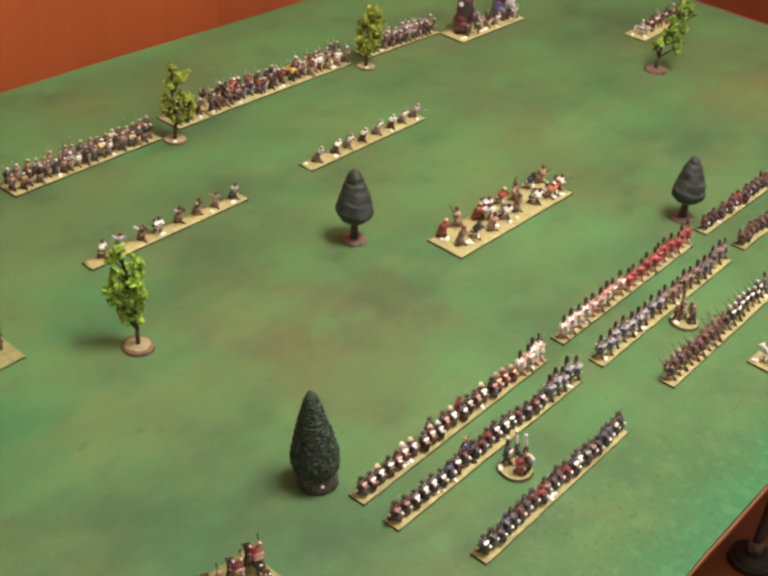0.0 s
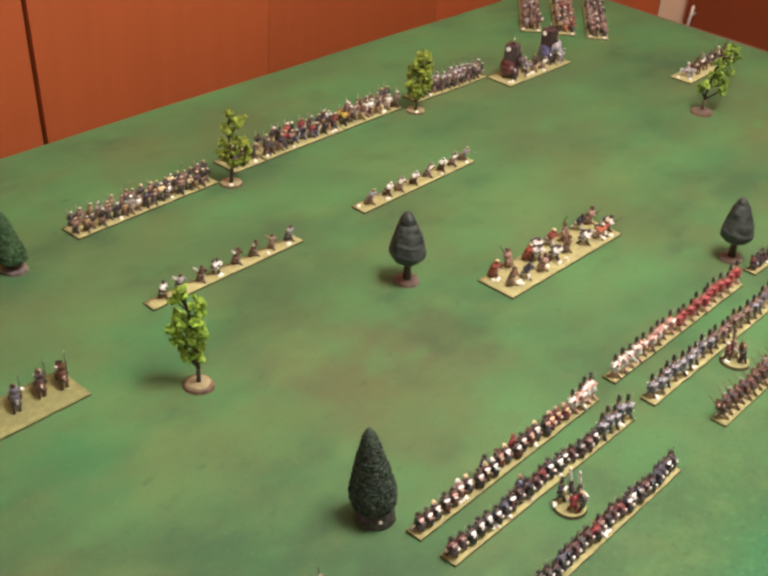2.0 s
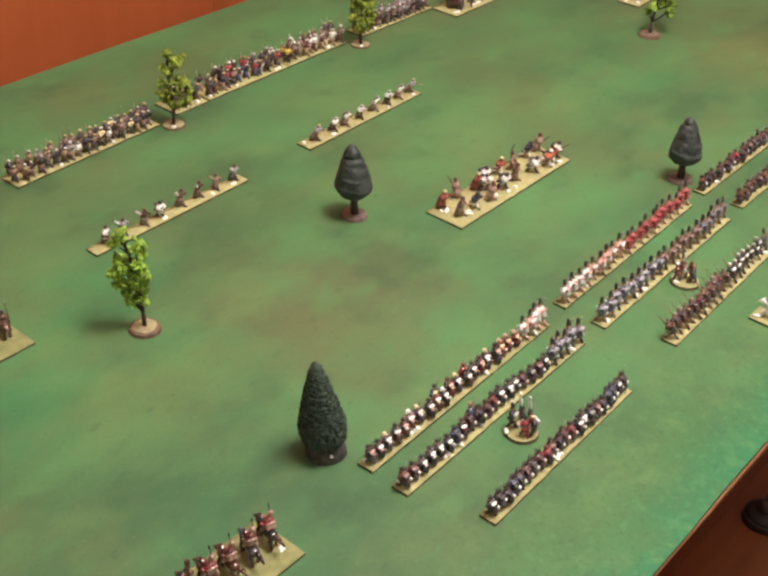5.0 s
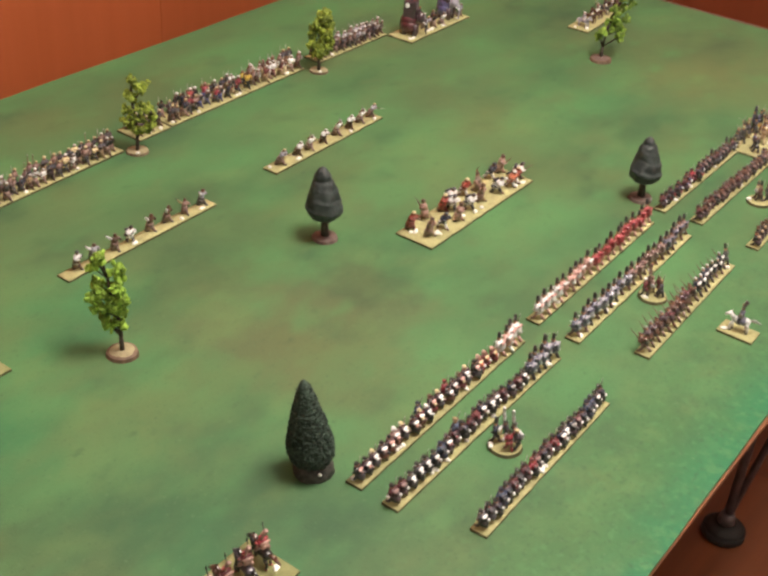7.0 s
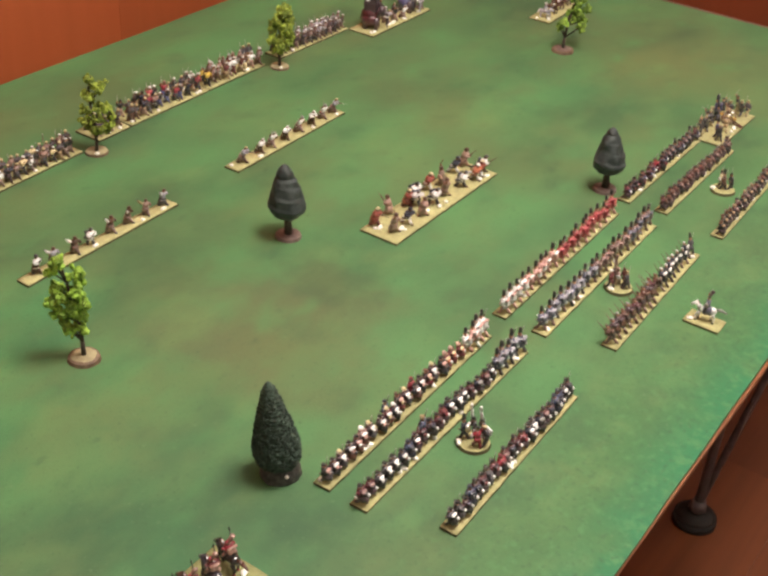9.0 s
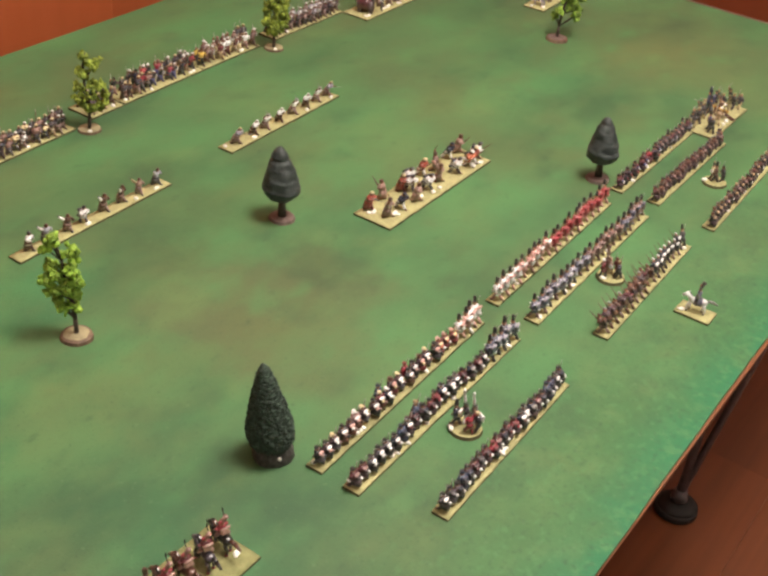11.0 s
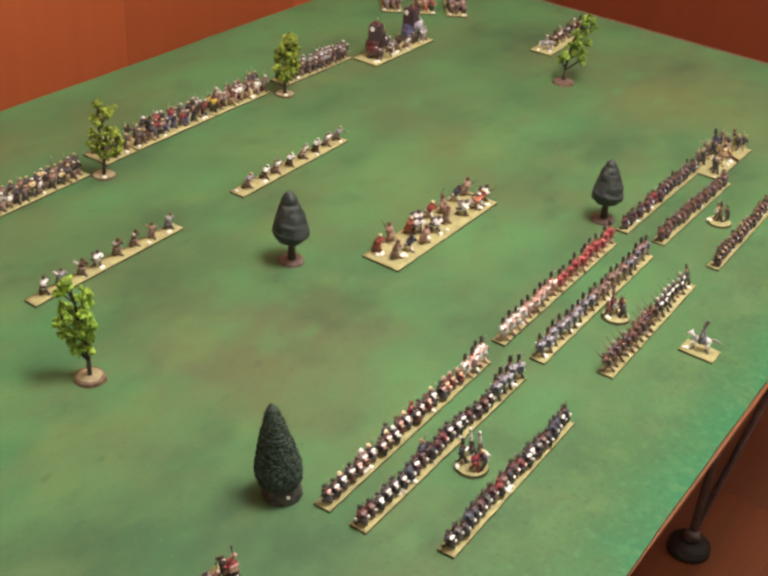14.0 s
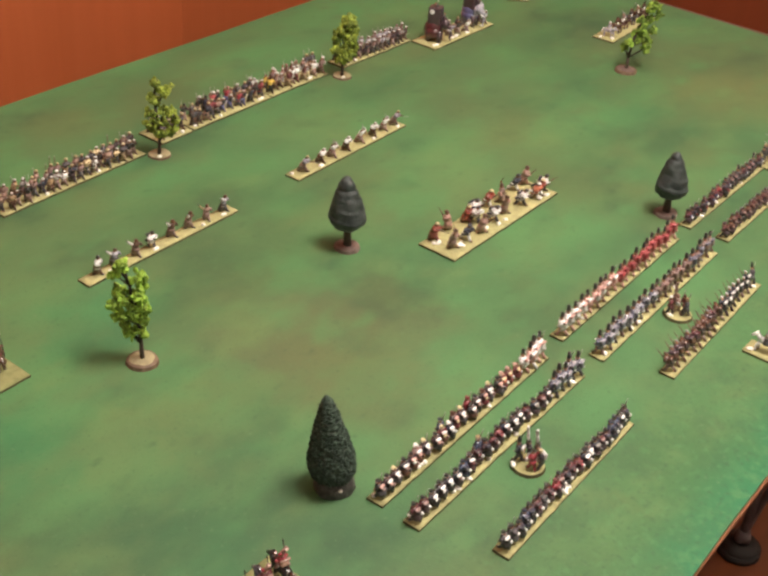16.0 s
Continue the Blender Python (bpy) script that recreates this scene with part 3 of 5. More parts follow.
stone_meshes = []
for i in range(5):
    bm = bmesh.new()
    blob(bm, (0, 0, 0.0008), (0.0037, 0.0030, 0.0018), 0, 7, 4, 0.18)
    if i % 2:
        blob(bm, (0.0034, 0.0010, 0.0009), (0.0022, 0.0020, 0.0014), 0, 6, 4, 0.2)
    stone_meshes.append(mesh_of("white_stone", bm, M_STONE))

ACROSS, ALONG = Vector((0.56, -0.83, 0.0)), Vector((0.83, 0.56, 0.0))


def foam_tree(x, y, seed, leaf, base_mat, stem, clumps, base_r, label, size=1.0, upright=0.0, fill=17, sandy=False):
    """A twisted wire stem with foam clumps; stem rows are (across, up), clump rows (across, up, radius), in millimetres."""
    rnd = random.Random(seed)
    stem = [(u + upright * z, z) for u, z in stem]
    clumps = [(u + upright * z, z, r) for u, z, r in clumps]
    clumps += [((a[0] + b[0]) / 2, (a[1] + b[1]) / 2, 0.42 * (a[2] + b[2])) for i, a in enumerate(clumps) for b in clumps[:i] if math.hypot(a[0] - b[0], a[1] - b[1]) < fill]
    t = thing("model_tree", pose(x, y, TOP), label, "model tree", "leafy model trees")
    bm = bmesh.new()
    if sandy:
        round_base(bm, base_r, 0.0032, 1, seed=seed, dome=1.2, ring_mi=0)
        part("stone", stone_meshes[0], None, t, "small white stone", pose(-0.45 * base_r, -0.55 * base_r, 0.0036))
    else:
        round_base(bm, base_r, 0.0040, 1, seed=seed, dome=1.7)
    part("tree_base", bm, [base_mat, M_TREE_RIM], t, "thin sanded tree base" if sandy else "rounded painted tree base")
    points = [ACROSS * (u * 0.001) + ALONG * (0.0015 * math.sin(0.11 * z + seed)) + Vector((0, 0, z * 0.001)) for u, z in stem]
    bm = bmesh.new()
    for i, (a, b) in enumerate(zip(points, points[1:])):
        k0, k1 = i / len(points), (i + 1) / len(points)
        tube(bm, a, b, 0.0028 * (1 - 0.7 * k0), 0.0028 * (1 - 0.7 * k1), 7)
    tufts = []
    for u, z, r in clumps:
        c = ACROSS * (u * 0.001) + ALONG * rnd.uniform(-0.008, 0.008) + Vector((0, 0, z * 0.001))
        tufts.append((c, r * 0.001))
        foot = min(points, key=lambda p: (p - c).length + (0.05 if p.z > c.z - 0.004 else 0.0))
        tube(bm, foot, c, 0.0013, 0.0006, 5)
    part("trunk", bm, M_BARK, t, "dark brown trunk and limbs")
    bm = bmesh.new()
    for c, r in tufts:
        for _ in range(int(8 + 800 * r)):
            d = Vector((rnd.gauss(0, 1), rnd.gauss(0, 1), rnd.gauss(0, 0.9)))
            d = d.normalized() * r * rnd.uniform(0.35, 0.92)
            s = size * rnd.uniform(0.0030, 0.0062)
            rot = Euler((rnd.uniform(0, 6), rnd.uniform(0, 6), rnd.uniform(0, 6))).to_matrix()
            blob(bm, c + d, (s, s * 0.78, s * 0.42), 0, 6, 3, 0.28, rot)
    for f in bm.faces:
        f.smooth = False
    part("crown", bm, leaf, t, "clumped foam foliage")
    return t


def turned_tree(name, x, y, profile, lean, rough, n, mat, trunk, base_r, base_mat, label, seed, freq=60.0, ridge=None, group="", tufts=0):
    t = thing(name, pose(x, y, TOP), label, "model tree", group)
    top = profile[-1][0]

    def axis(z):
        return (lean[0] * z / top, lean[1] * z / top)

    bm = bmesh.new()
    round_base(bm, base_r, 0.004, 0, seed=seed)
    part("tree_base", bm, base_mat, t, "rounded tree base")
    bm = bmesh.new()
    a, b = axis(0.0), axis(profile[0][0])
    tube(bm, (a[0], a[1], 0.003), (b[0], b[1], profile[0][0] + 0.006), trunk * 1.35, trunk, 9)
    part("trunk", bm, M_BARK, t)
    bm = bmesh.new()
    revolved(bm, profile, n, axis, rough, 0, seed, freq, ridge)
    if tufts:
        add_tufts(bm, profile, axis, tufts, seed)
    part("crown", bm, mat, t)
    return t


def add_tufts(bm, profile, axis, count, seed):
    """Short upturned sprigs standing off a turned crown, coarser towards its foot."""
    rnd = random.Random(seed)
    low, high = profile[0][0], profile[-1][0]
    for _ in range(count):
        k = 1.0 - math.sqrt(rnd.random())
        z = low + (high - low) * (0.03 + 0.90 * k)
        r = next(b[1] + (a[1] - b[1]) * (b[0] - z) / (b[0] - a[0]) for a, b in zip(profile, profile[1:]) if b[0] >= z)
        u = rnd.uniform(0, 2 * math.pi)
        if noise.noise((math.cos(u) * r * 150, math.sin(u) * r * 150, z * 150)) < -0.12:
            continue
        ox, oy = axis(z)
        size = rnd.uniform(0.0013, 0.0026) * (1.0 - 0.45 * k)
        rot = Euler((rnd.uniform(-0.5, 0.5), rnd.uniform(0.2, 0.9), u)).to_matrix()
        blob(bm, (ox + math.cos(u) * r * 0.99, oy + math.sin(u) * r * 0.99, z), (size * 0.75, size * 0.6, size * 1.5), 0, 5, 3, 0.2, rot)


def smooth_profile(points, steps):
    """(z, r) rows between the given ones, rounded by a cosine glide."""
    rows = []
    for (z0, r0), (z1, r1) in zip(points, points[1:]):
        k = max(2, int(steps * (z1 - z0) / (points[-1][0] - points[0][0])))
        for i in range(k):
            u = i / k
            rows.append((z0 + (z1 - z0) * u, r0 + (r1 - r0) * u))
    rows.append(points[-1])
    return rows


foam_tree(0.562, 0.595, 3, M_LEAF, M_TREEBASE_SAND, ((0, 3), (-2, 25), (-6, 48), (-12, 72), (-18, 98), (-24, 122)),
          ((-28, 125, 8), (-33, 110, 6), (-10, 112, 9), (-5, 99, 8), (-30, 93, 6), (-32, 78, 7), (-21, 82, 6), (-9, 84, 9), (1, 74, 6), (-28, 64, 7), (-17, 64, 8), (-3, 58, 8), (-22, 50, 8), (-16, 38, 7), (-4, 40, 8), (-11, 71, 8)),
          0.0182, "model tree with bright green foam foliage on a round base", 1.0, 0.085)
foam_tree(0.905, 0.942, 11, M_LEAF_OLIVE, M_TREEBASE_SAND, ((0, 3), (-1, 25), (-3, 48), (-9, 74), (-11, 98), (-8, 118)),
          ((-11, 113, 8), (-6, 106, 6), (7, 103, 7), (2, 97, 5), (-15, 90, 7), (-8, 84, 6), (-14, 70, 9), (4, 72, 8), (14, 68, 9), (19, 57, 7), (-18, 54, 7), (-6, 54, 8), (6, 56, 8), (17, 44, 9), (-12, 41, 7), (3, 40, 8), (-4, 30, 7), (12, 34, 6)),
          0.0168, "model tree with patchy olive green foliage on a round base", 0.95, 0.075, 11.5, True)
foam_tree(1.318, 0.945, 23, M_LEAF_OLIVE, M_TREEBASE_SAND, ((0, 3), (-1, 25), (0, 46), (1, 70), (2, 92), (3, 104)),
          ((6, 103, 8), (-3, 98, 7), (12, 94, 7), (-8, 87, 7), (4, 86, 9), (15, 80, 7), (-13, 74, 8), (0, 72, 9), (13, 67, 8), (-14, 60, 8), (4, 56, 10), (17, 54, 8), (-16, 48, 7), (-4, 43, 9), (10, 40, 9), (-8, 32, 7), (2, 30, 7)),
          0.0165, "model tree with patchy olive green foliage on a round base", 0.95, 0.03, 17, True)
foam_tree(1.718, 0.619, 37, M_LEAF_DARK, M_TREEBASE, ((0, 3), (1, 25), (3, 48), (8, 72), (16, 96), (24, 120)),
          ((-10, 44, 8), (-2, 55, 7), (27, 44, 9), (13, 58, 9), (30, 56, 10), (22, 70, 9), (5, 72, 8), (17, 84, 10), (36, 80, 9), (12, 98, 8), (28, 98, 10), (40, 108, 8), (24, 118, 9), (34, 124, 8)),
          0.0205, "leaning model tree with light green foliage on brown base", 1.1, -0.03, 15)

TOPIARY = smooth_profile([(0.030, 0.006), (0.033, 0.0155), (0.040, 0.0208), (0.048, 0.0223), (0.060, 0.0206), (0.072, 0.0170), (0.086, 0.0128), (0.096, 0.0090), (0.102, 0.0050), (0.105, 0.001)], 54)


def spiral(u, z):
    k = (z * 70 + u / (2 * math.pi)) % 1.0
    return 0.060 * (k - 0.5) * (1 if z < 0.098 else 0) - 0.16 * math.exp(-((z - 0.088) / 0.0022) ** 2) + 0.10 * noise.noise((math.cos(u) * 1.8, math.sin(u) * 1.8, z * 55))


for x, y, lean, seed, k in ((0.903, 0.588, (-0.004, 0.004), 5, 1.0), (1.2925, 0.3270, (-0.001, 0.003), 9, 0.93)):
    turned_tree("model_tree", x, y, [(z * k, r * k * 1.06) for z, r in TOPIARY], lean, 0.09, 44, M_TOPIARY, 0.0042, 0.0172, M_TREEBASE, "dark grey-green moulded teardrop tree on reddish round base", seed, 70.0, spiral, "teardrop model trees")

CONIFER = smooth_profile([(0.015, 0.009), (0.018, 0.0195), (0.026, 0.0222), (0.037, 0.0222), (0.055, 0.0186), (0.075, 0.0140), (0.095, 0.0088), (0.106, 0.0052), (0.110, 0.0026), (0.112, 0.0005)], 110)


def bristle(u, z):
    return (0.020 + 0.030 * (z > 0.066)) * math.sin(z * 1500 + 2.0 * noise.noise((math.cos(u) * 2, math.sin(u) * 2, z * 40))) + 0.065 * noise.noise((math.cos(u) * 14, math.sin(u) * 14, z * 420)) * (1 if z < 0.08 else 0.4)


con = turned_tree("model_conifer", 0.556, 0.316, [(z, r * 1.01) for z, r in CONIFER], (-0.0065, 0.0095), 0.10, 84, M_CONIFER, 0.014, 0.0195, M_TREEBASE_DARK, "dark green bristly conifer model tree on a brown base", 2, 260.0, bristle, "", 1500)
bm = bmesh.new()
blob(bm, (0.0, -0.001, 0.003), (0.0205, 0.0205, 0.0165), 0, 18, 8, 0.04)
part("base_mound", bm, M_TREEBASE_DARK, con, "rough brown mound round the trunk")
bm = bmesh.new()
# spot of glare on the mound, modelled as a white lump
blob(bm, (-0.0095, -0.0164, 0.0105), (0.0021, 0.0021, 0.0018), 0, 7, 4)
part("white_fleck", bm, M_STONE, con, "tiny white lump standing for a spot of glare")
PINE = smooth_profile([(0.014, 0.009), (0.017, 0.0180), (0.025, 0.0178), (0.045, 0.0122), (0.068, 0.0072), (0.079, 0.0034), (0.082, 0.0005)], 50)
turned_tree("model_conifer", 0.541, 0.937, PINE, (-0.004, 0.010), 0.18, 40, M_PINE, 0.006, 0.017, M_TREEBASE_GREY, "small green conifer model tree on a grey base", 7, 130.0, None, "", 420)

# ---- figurines: one plain mesh each, modelled in millimetres ----
SLOTS = ("coat", "legs", "hat", "skin", "kit", "wood", "metal", "trim")
figure_cache = {}


def figure_materials(c):
    return [PAINT[c.get(s, d)] for s, d in zip(SLOTS, ("red", "white", "black", "skin", "white", "brown", "steel", "white"))]


def add_hat(bm, kind, p):
    x, y, z = p
    if kind == "bearskin":
        tube(bm, (x, y, z + 0.2), (x, y - 0.5, z + 6.4), 1.6, 1.75, 8, 2)
        blob(bm, (x, y - 0.5, z + 6.4), (1.72, 1.7, 2.3), 2, 8, 4)
    elif kind == "tricorn":
        tube(bm, (x, y, z + 0.3), (x, y, z + 1.1), 3.1, 3.5, 3, 7)
        tube(bm, (x, y, z + 1.1), (x, y, z + 1.9), 3.4, 2.0, 3, 2)
        tube(bm, (x, y, z + 0.6), (x, y, z + 2.4), 2.3, 1.8, 7, 2)
    elif kind == "turban":
        blob(bm, (x, y, z + 1.1), (2.4, 2.5, 1.5), 2, 8, 4, 0.12)
        blob(bm, (x, y - 0.4, z + 2.4), (1.3, 1.3, 1.0), 2, 6, 3)
    elif kind == "plume":
        blob(bm, (x, y, z + 0.9), (3.4, 2.0, 1.5), 2, 8, 4)
        tube(bm, (x + 0.4, y - 0.5, z + 1.0), (x + 1.4, y - 1.8, z + 6.0), 1.3, 2.0, 7, 7)
        blob(bm, (x + 1.9, y - 2.6, z + 7.2), (2.3, 2.6, 2.2), 7, 8, 4, 0.15)
    else:
        blob(bm, (x, y, z + 0.9), (2.0, 2.2, 1.3), 2, 7, 4)


def add_man(bm, c, seated=False):
    """A stylised moulded figure facing +y, about 26 mm high."""
    hat, arm = c["hat_kind"], c["arm"]
    if not seated:
        s = c.get("stride", 3.9)
        for sx, sy in ((-1.9, s), (1.9, -s * c.get("trail", 1.0))):
            tube(bm, (sx * 1.1, sy, 0.6), (sx, sy * 0.35, 6.0), 1.35, 1.75, 6, 1)
            tube(bm, (sx, sy * 0.35, 6.0), (sx * 0.9, 0, 11.5), 1.75, 2.4, 6, 1)
            blob(bm, (sx * 1.1, sy + 0.9, 0.8), (1.4, 2.6, 1.0), 5, 6, 3)
        tube(bm, (0, -0.4, 8.0), (0, 0, 12.5), 4.3, 3.3, 8, 0, 0.85)
    else:
        for sx in (-1, 1):
            tube(bm, (sx * 2.0, 0, 11.5), (sx * 4.8, 2.4, 7.5), 2.2, 1.8, 6, 1)
            tube(bm, (sx * 4.8, 2.4, 7.5), (sx * 5.2, 1.0, 2.0), 1.7, 1.3, 6, 5)
    tube(bm, (0, 0, 11.5), (0, 0.2, 19.2), 3.3, 4.3, 8, 0, 0.72)
    blob(bm, (0, 0.2, 19.0), (4.5, 2.9, 2.0), 0, 8, 4)
    tube(bm, (0, 0.2, 20.0), (0, 0.4, 22.0), 1.3, 1.2, 6, 3)
    blob(bm, (0, 0.5, 22.9), (2.0, 2.2, 2.4), 3, 8, 5)
    add_hat(bm, hat, (0, 0.4, 23.6))
    if arm == "shoulder":
        for sx in (-1, 1):
            tube(bm, (sx * 4.3, 0.2, 18.8), (sx * 5.0, 0.0, 14.4), 1.5, 1.3, 6, 0)
            tube(bm, (sx * 5.0, 0.0, 14.4), (sx * 3.6, 3.4, 13.4), 1.3, 1.0, 6, 0)
            blob(bm, (sx * 3.5, 3.7, 13.3), (1.0, 1.0, 1.0), 3, 5, 3)
        tube(bm, (3.8, 3.4, 11.0), (4.3, -0.4, 24.0), 0.75, 0.55, 5, 5)
        tube(bm, (4.3, -0.4, 24.0), (4.6, -2.6, 31.5), 0.4, 0.28, 5, 6)
    elif arm == "port":
        for sx in (-1, 1):
            tube(bm, (sx * 4.3, 0.2, 18.8), (sx * 4.6, 2.4, 15.4), 1.5, 1.3, 6, 0)
            tube(bm, (sx * 4.6, 2.4, 15.4), (1.6, 4.6 + sx * 1.2, 16.4), 1.3, 1.0, 6, 0)
        tube(bm, (1.8, 2.6, 12.0), (1.4, 8.0, 22.5), 0.9, 0.6, 5, 5)
        tube(bm, (1.4, 8.0, 22.5), (1.2, 10.2, 26.5), 0.40, 0.28, 5, 5)
    elif arm == "level":
        for sx in (-1, 1):
            tube(bm, (sx * 4.3, 0.2, 18.8), (sx * 4.6, 3.0, 16.6), 1.5, 1.3, 6, 0)
            tube(bm, (sx * 4.6, 3.0, 16.6), (1.4, 4.5 + sx * 1.5, 18.4), 1.3, 1.0, 6, 0)
        tube(bm, (1.8, 0.6, 18.0), (1.4, 10.5, 19.6), 0.85, 0.55, 5, 5)
        tube(bm, (1.4, 10.5, 19.6), (1.3, 16.5, 20.4), 0.38, 0.28, 5, 6)
    elif arm == "wave":
        tube(bm, (4.3, 0.2, 18.8), (7.6, 1.0, 23.0), 1.8, 1.6, 6, 7)
        tube(bm, (7.6, 1.0, 23.0), (10.4, 1.6, 27.4), 1.5, 1.0, 6, 7)
        tube(bm, (9.8, 1.4, 26.4), (13.0, 2.2, 30.6), 0.6, 0.4, 5, 5)
        tube(bm, (-4.3, 0.2, 18.8), (-5.4, 2.4, 14.5), 1.5, 1.2, 6, 0)
    elif arm == "raised":
        tube(bm, (4.3, 0.2, 18.8), (6.6, 1.0, 21.8), 1.5, 1.25, 6, 0)
        tube(bm, (6.6, 1.0, 21.8), (6.0, 2.0, 26.0), 1.25, 0.95, 6, 3)
        tube(bm, (6.0, 2.0, 26.0), (4.4, -1.5, 34.0), 0.5, 0.25, 4, 6)
        tube(bm, (-4.3, 0.2, 18.8), (-5.6, 1.0, 14.5), 1.5, 1.2, 6, 0)
        tube(bm, (-5.4, 1.0, 15.0), (-6.4, 1.7, 15.0), 3.2, 2.8, 9, 4)
    elif arm == "spear":
        tube(bm, (4.3, 0.2, 18.8), (5.4, 2.5, 15.2), 1.5, 1.2, 6, 0)
        tube(bm, (-4.3, 0.2, 18.8), (-5.2, 1.5, 14.6), 1.5, 1.2, 6, 0)
        tube(bm, (5.4, 2.9, 1.0 if not seated else 8.0), (5.0, 1.0, 38.0), 0.42, 0.34, 5, 5)
        tube(bm, (5.0, 1.0, 38.0), (4.95, 0.8, 41.0), 0.75, 0.1, 4, 6)
    elif arm == "lance":
        top = float(c.get("lance", 46.0))
        tube(bm, (4.3, 0.2, 18.8), (5.6, 3.0, 15.6), 1.5, 1.2, 6, 0)
        tube(bm, (-4.3, 0.2, 18.8), (-4.6, 3.0, 15.0), 1.5, 1.2, 6, 0)
        tube(bm, (5.8, 1.6, 6.0), (5.0, 1.6 + 0.16 * top, top), 0.55, 0.40, 5, 5)
        tube(bm, (5.0, 1.6 + 0.16 * top, top), (4.95, 2.0 + 0.16 * top, top + 4.0), 1.0, 0.15, 4, 6)
    elif arm == "flag":
        tube(bm, (4.3, 0.2, 18.8), (3.4, 3.0, 16.2), 1.5, 1.2, 6, 0)
        tube(bm, (-4.3, 0.2, 18.8), (-1.6, 3.2, 17.2), 1.5, 1.2, 6, 0)
        tube(bm, (1.6, 4.0, 6.0), (1.2, 1.0, 44.0), 0.5, 0.4, 5, 5)
        for k in range(4):
            z = 27 + 4.2 * k
            tube(bm, (1.2 - 0.8 * math.sin(k * 1.9), 1.7, z), (1.2 - 0.8 * math.sin(k * 1.9 + 1.9), 1.5, z + 4.6), 2.1 + 0.4 * (k % 2), 2.4 - 0.35 * k, 7, 7, 0.7)
    if c.get("pack", False):
        if c.get("crouch", False):
            blob(bm, (0, -3.6, 15.2), (3.4, 2.0, 2.6), 1, 8, 5)
            blob(bm, (-0.4, -3.6, 18.2), (3.7, 1.7, 1.6), 7, 8, 5, 0.1)
            blob(bm, (-1.2, -5.0, 15.8), (2.4, 1.2, 1.5), 4, 7, 4, 0.1)
            # hip bag; where white, it paints in the varnish highlight
            blob(bm, (2.6, -4.7, 12.8), (1.7, 1.5, 1.7), 8, 8, 5)
        else:
            box(bm, (-3.4, -5.6, 12.0), (3.4, -2.4, 18.4), 0 if c.get("belts", False) and c["coat"] != "white" else 4, 1.2)
            tube(bm, (-4.2, -4.4, 19.2), (4.2, -4.4, 19.2), 1.4, 1.4, 7, 7)
            blob(bm, (3.4, -3.4, 10.6), (2.2, 2.2, 2.4), 4 if c.get("belts", False) else 1, 7, 4)
    if c.get("tails", False):
        tube(bm, (0, -1.6, 3.4), (0, -0.4, 12.6), 4.4, 3.8, 8, 1, 0.95)
    if c.get("cloak", False):
        tube(bm, (0, -1.2, 4.0), (0, -0.4, 13.0), 5.4, 4.6, 9, 0, 0.8)
        tube(bm, (0, -0.4, 13.0), (0, -0.2, 20.5), 4.7, 3.0, 9, 0, 0.8)
    if c.get("crouch", False):
        blob(bm, (0, -1.6, 9.0), (4.7, 5.0, 5.4), 1, 9, 5)
    if c.get("belts", False):
        for sx in (-1, 1):
            tube(bm, (sx * 3.3, -2.4, 19.6), (-sx * 2.9, -2.9, 12.6), 0.75, 0.75, 4, 4)
            tube(bm, (sx * 3.3, 2.9, 19.6), (-sx * 2.7, 2.9, 12.6), 0.75, 0.75, 4, 4)
        blob(bm, (2.6, -3.1, 11.8), (2.0, 1.3, 1.7), 2, 6, 3)


def add_horse(bm, mi=8, tail_out=False):
    blob(bm, (0, 0, 15.0), (4.6, 11.5, 5.0), mi, 9, 6)
    blob(bm, (0, -7.0, 15.2), (4.5, 5.4, 4.8), mi, 9, 6)
    tube(bm, (0, 8.0, 16.5), (0, 13.8, 22.6), 4.6, 2.9, 8, mi, 0.75)
    tube(bm, (0, 12.6, 23.4), (0, 19.0, 18.6), 3.0, 1.8, 8, mi, 0.85)
    for sx in (-1, 1):
        tube(bm, (sx * 1.2, 12.8, 24.0), (sx * 1.5, 12.6, 26.6), 0.8, 0.2, 4, mi)
    for sx, sy, f in ((-2.8, 8.5, 3.0), (2.8, 8.5, -1.0), (-2.9, -8.5, -2.5), (2.9, -8.5, 1.5)):
        tube(bm, (sx, sy, 12.5), (sx, sy + f, 6.5), 2.3, 1.35, 6, mi)
        tube(bm, (sx, sy + f, 6.5), (sx, sy + f * 0.6, 0.8), 1.3, 1.05, 6, mi)
        tube(bm, (sx, sy + f * 0.6, 0.0), (sx, sy + f * 0.6, 1.4), 1.6, 1.3, 6, 2)
    if tail_out:
        tube(bm, (0, -11.5, 18.5), (0.3, -17.0, 18.8), 1.5, 2.0, 7, 9)
        tube(bm, (0.3, -17.0, 18.8), (0.5, -24.0, 16.0), 2.0, 0.9, 7, 9)
    else:
        tube(bm, (0, -12.0, 18.0), (0.6, -15.5, 7.0), 1.7, 0.7, 6, 9)
    tube(bm, (0, 8.2, 20.0), (0, 12.2, 25.0), 1.1, 0.9, 4, 9)
    tube(bm, (0, -2.5, 20.2), (0, 4.0, 20.2), 4.6, 4.4, 8, 7, 0.45)


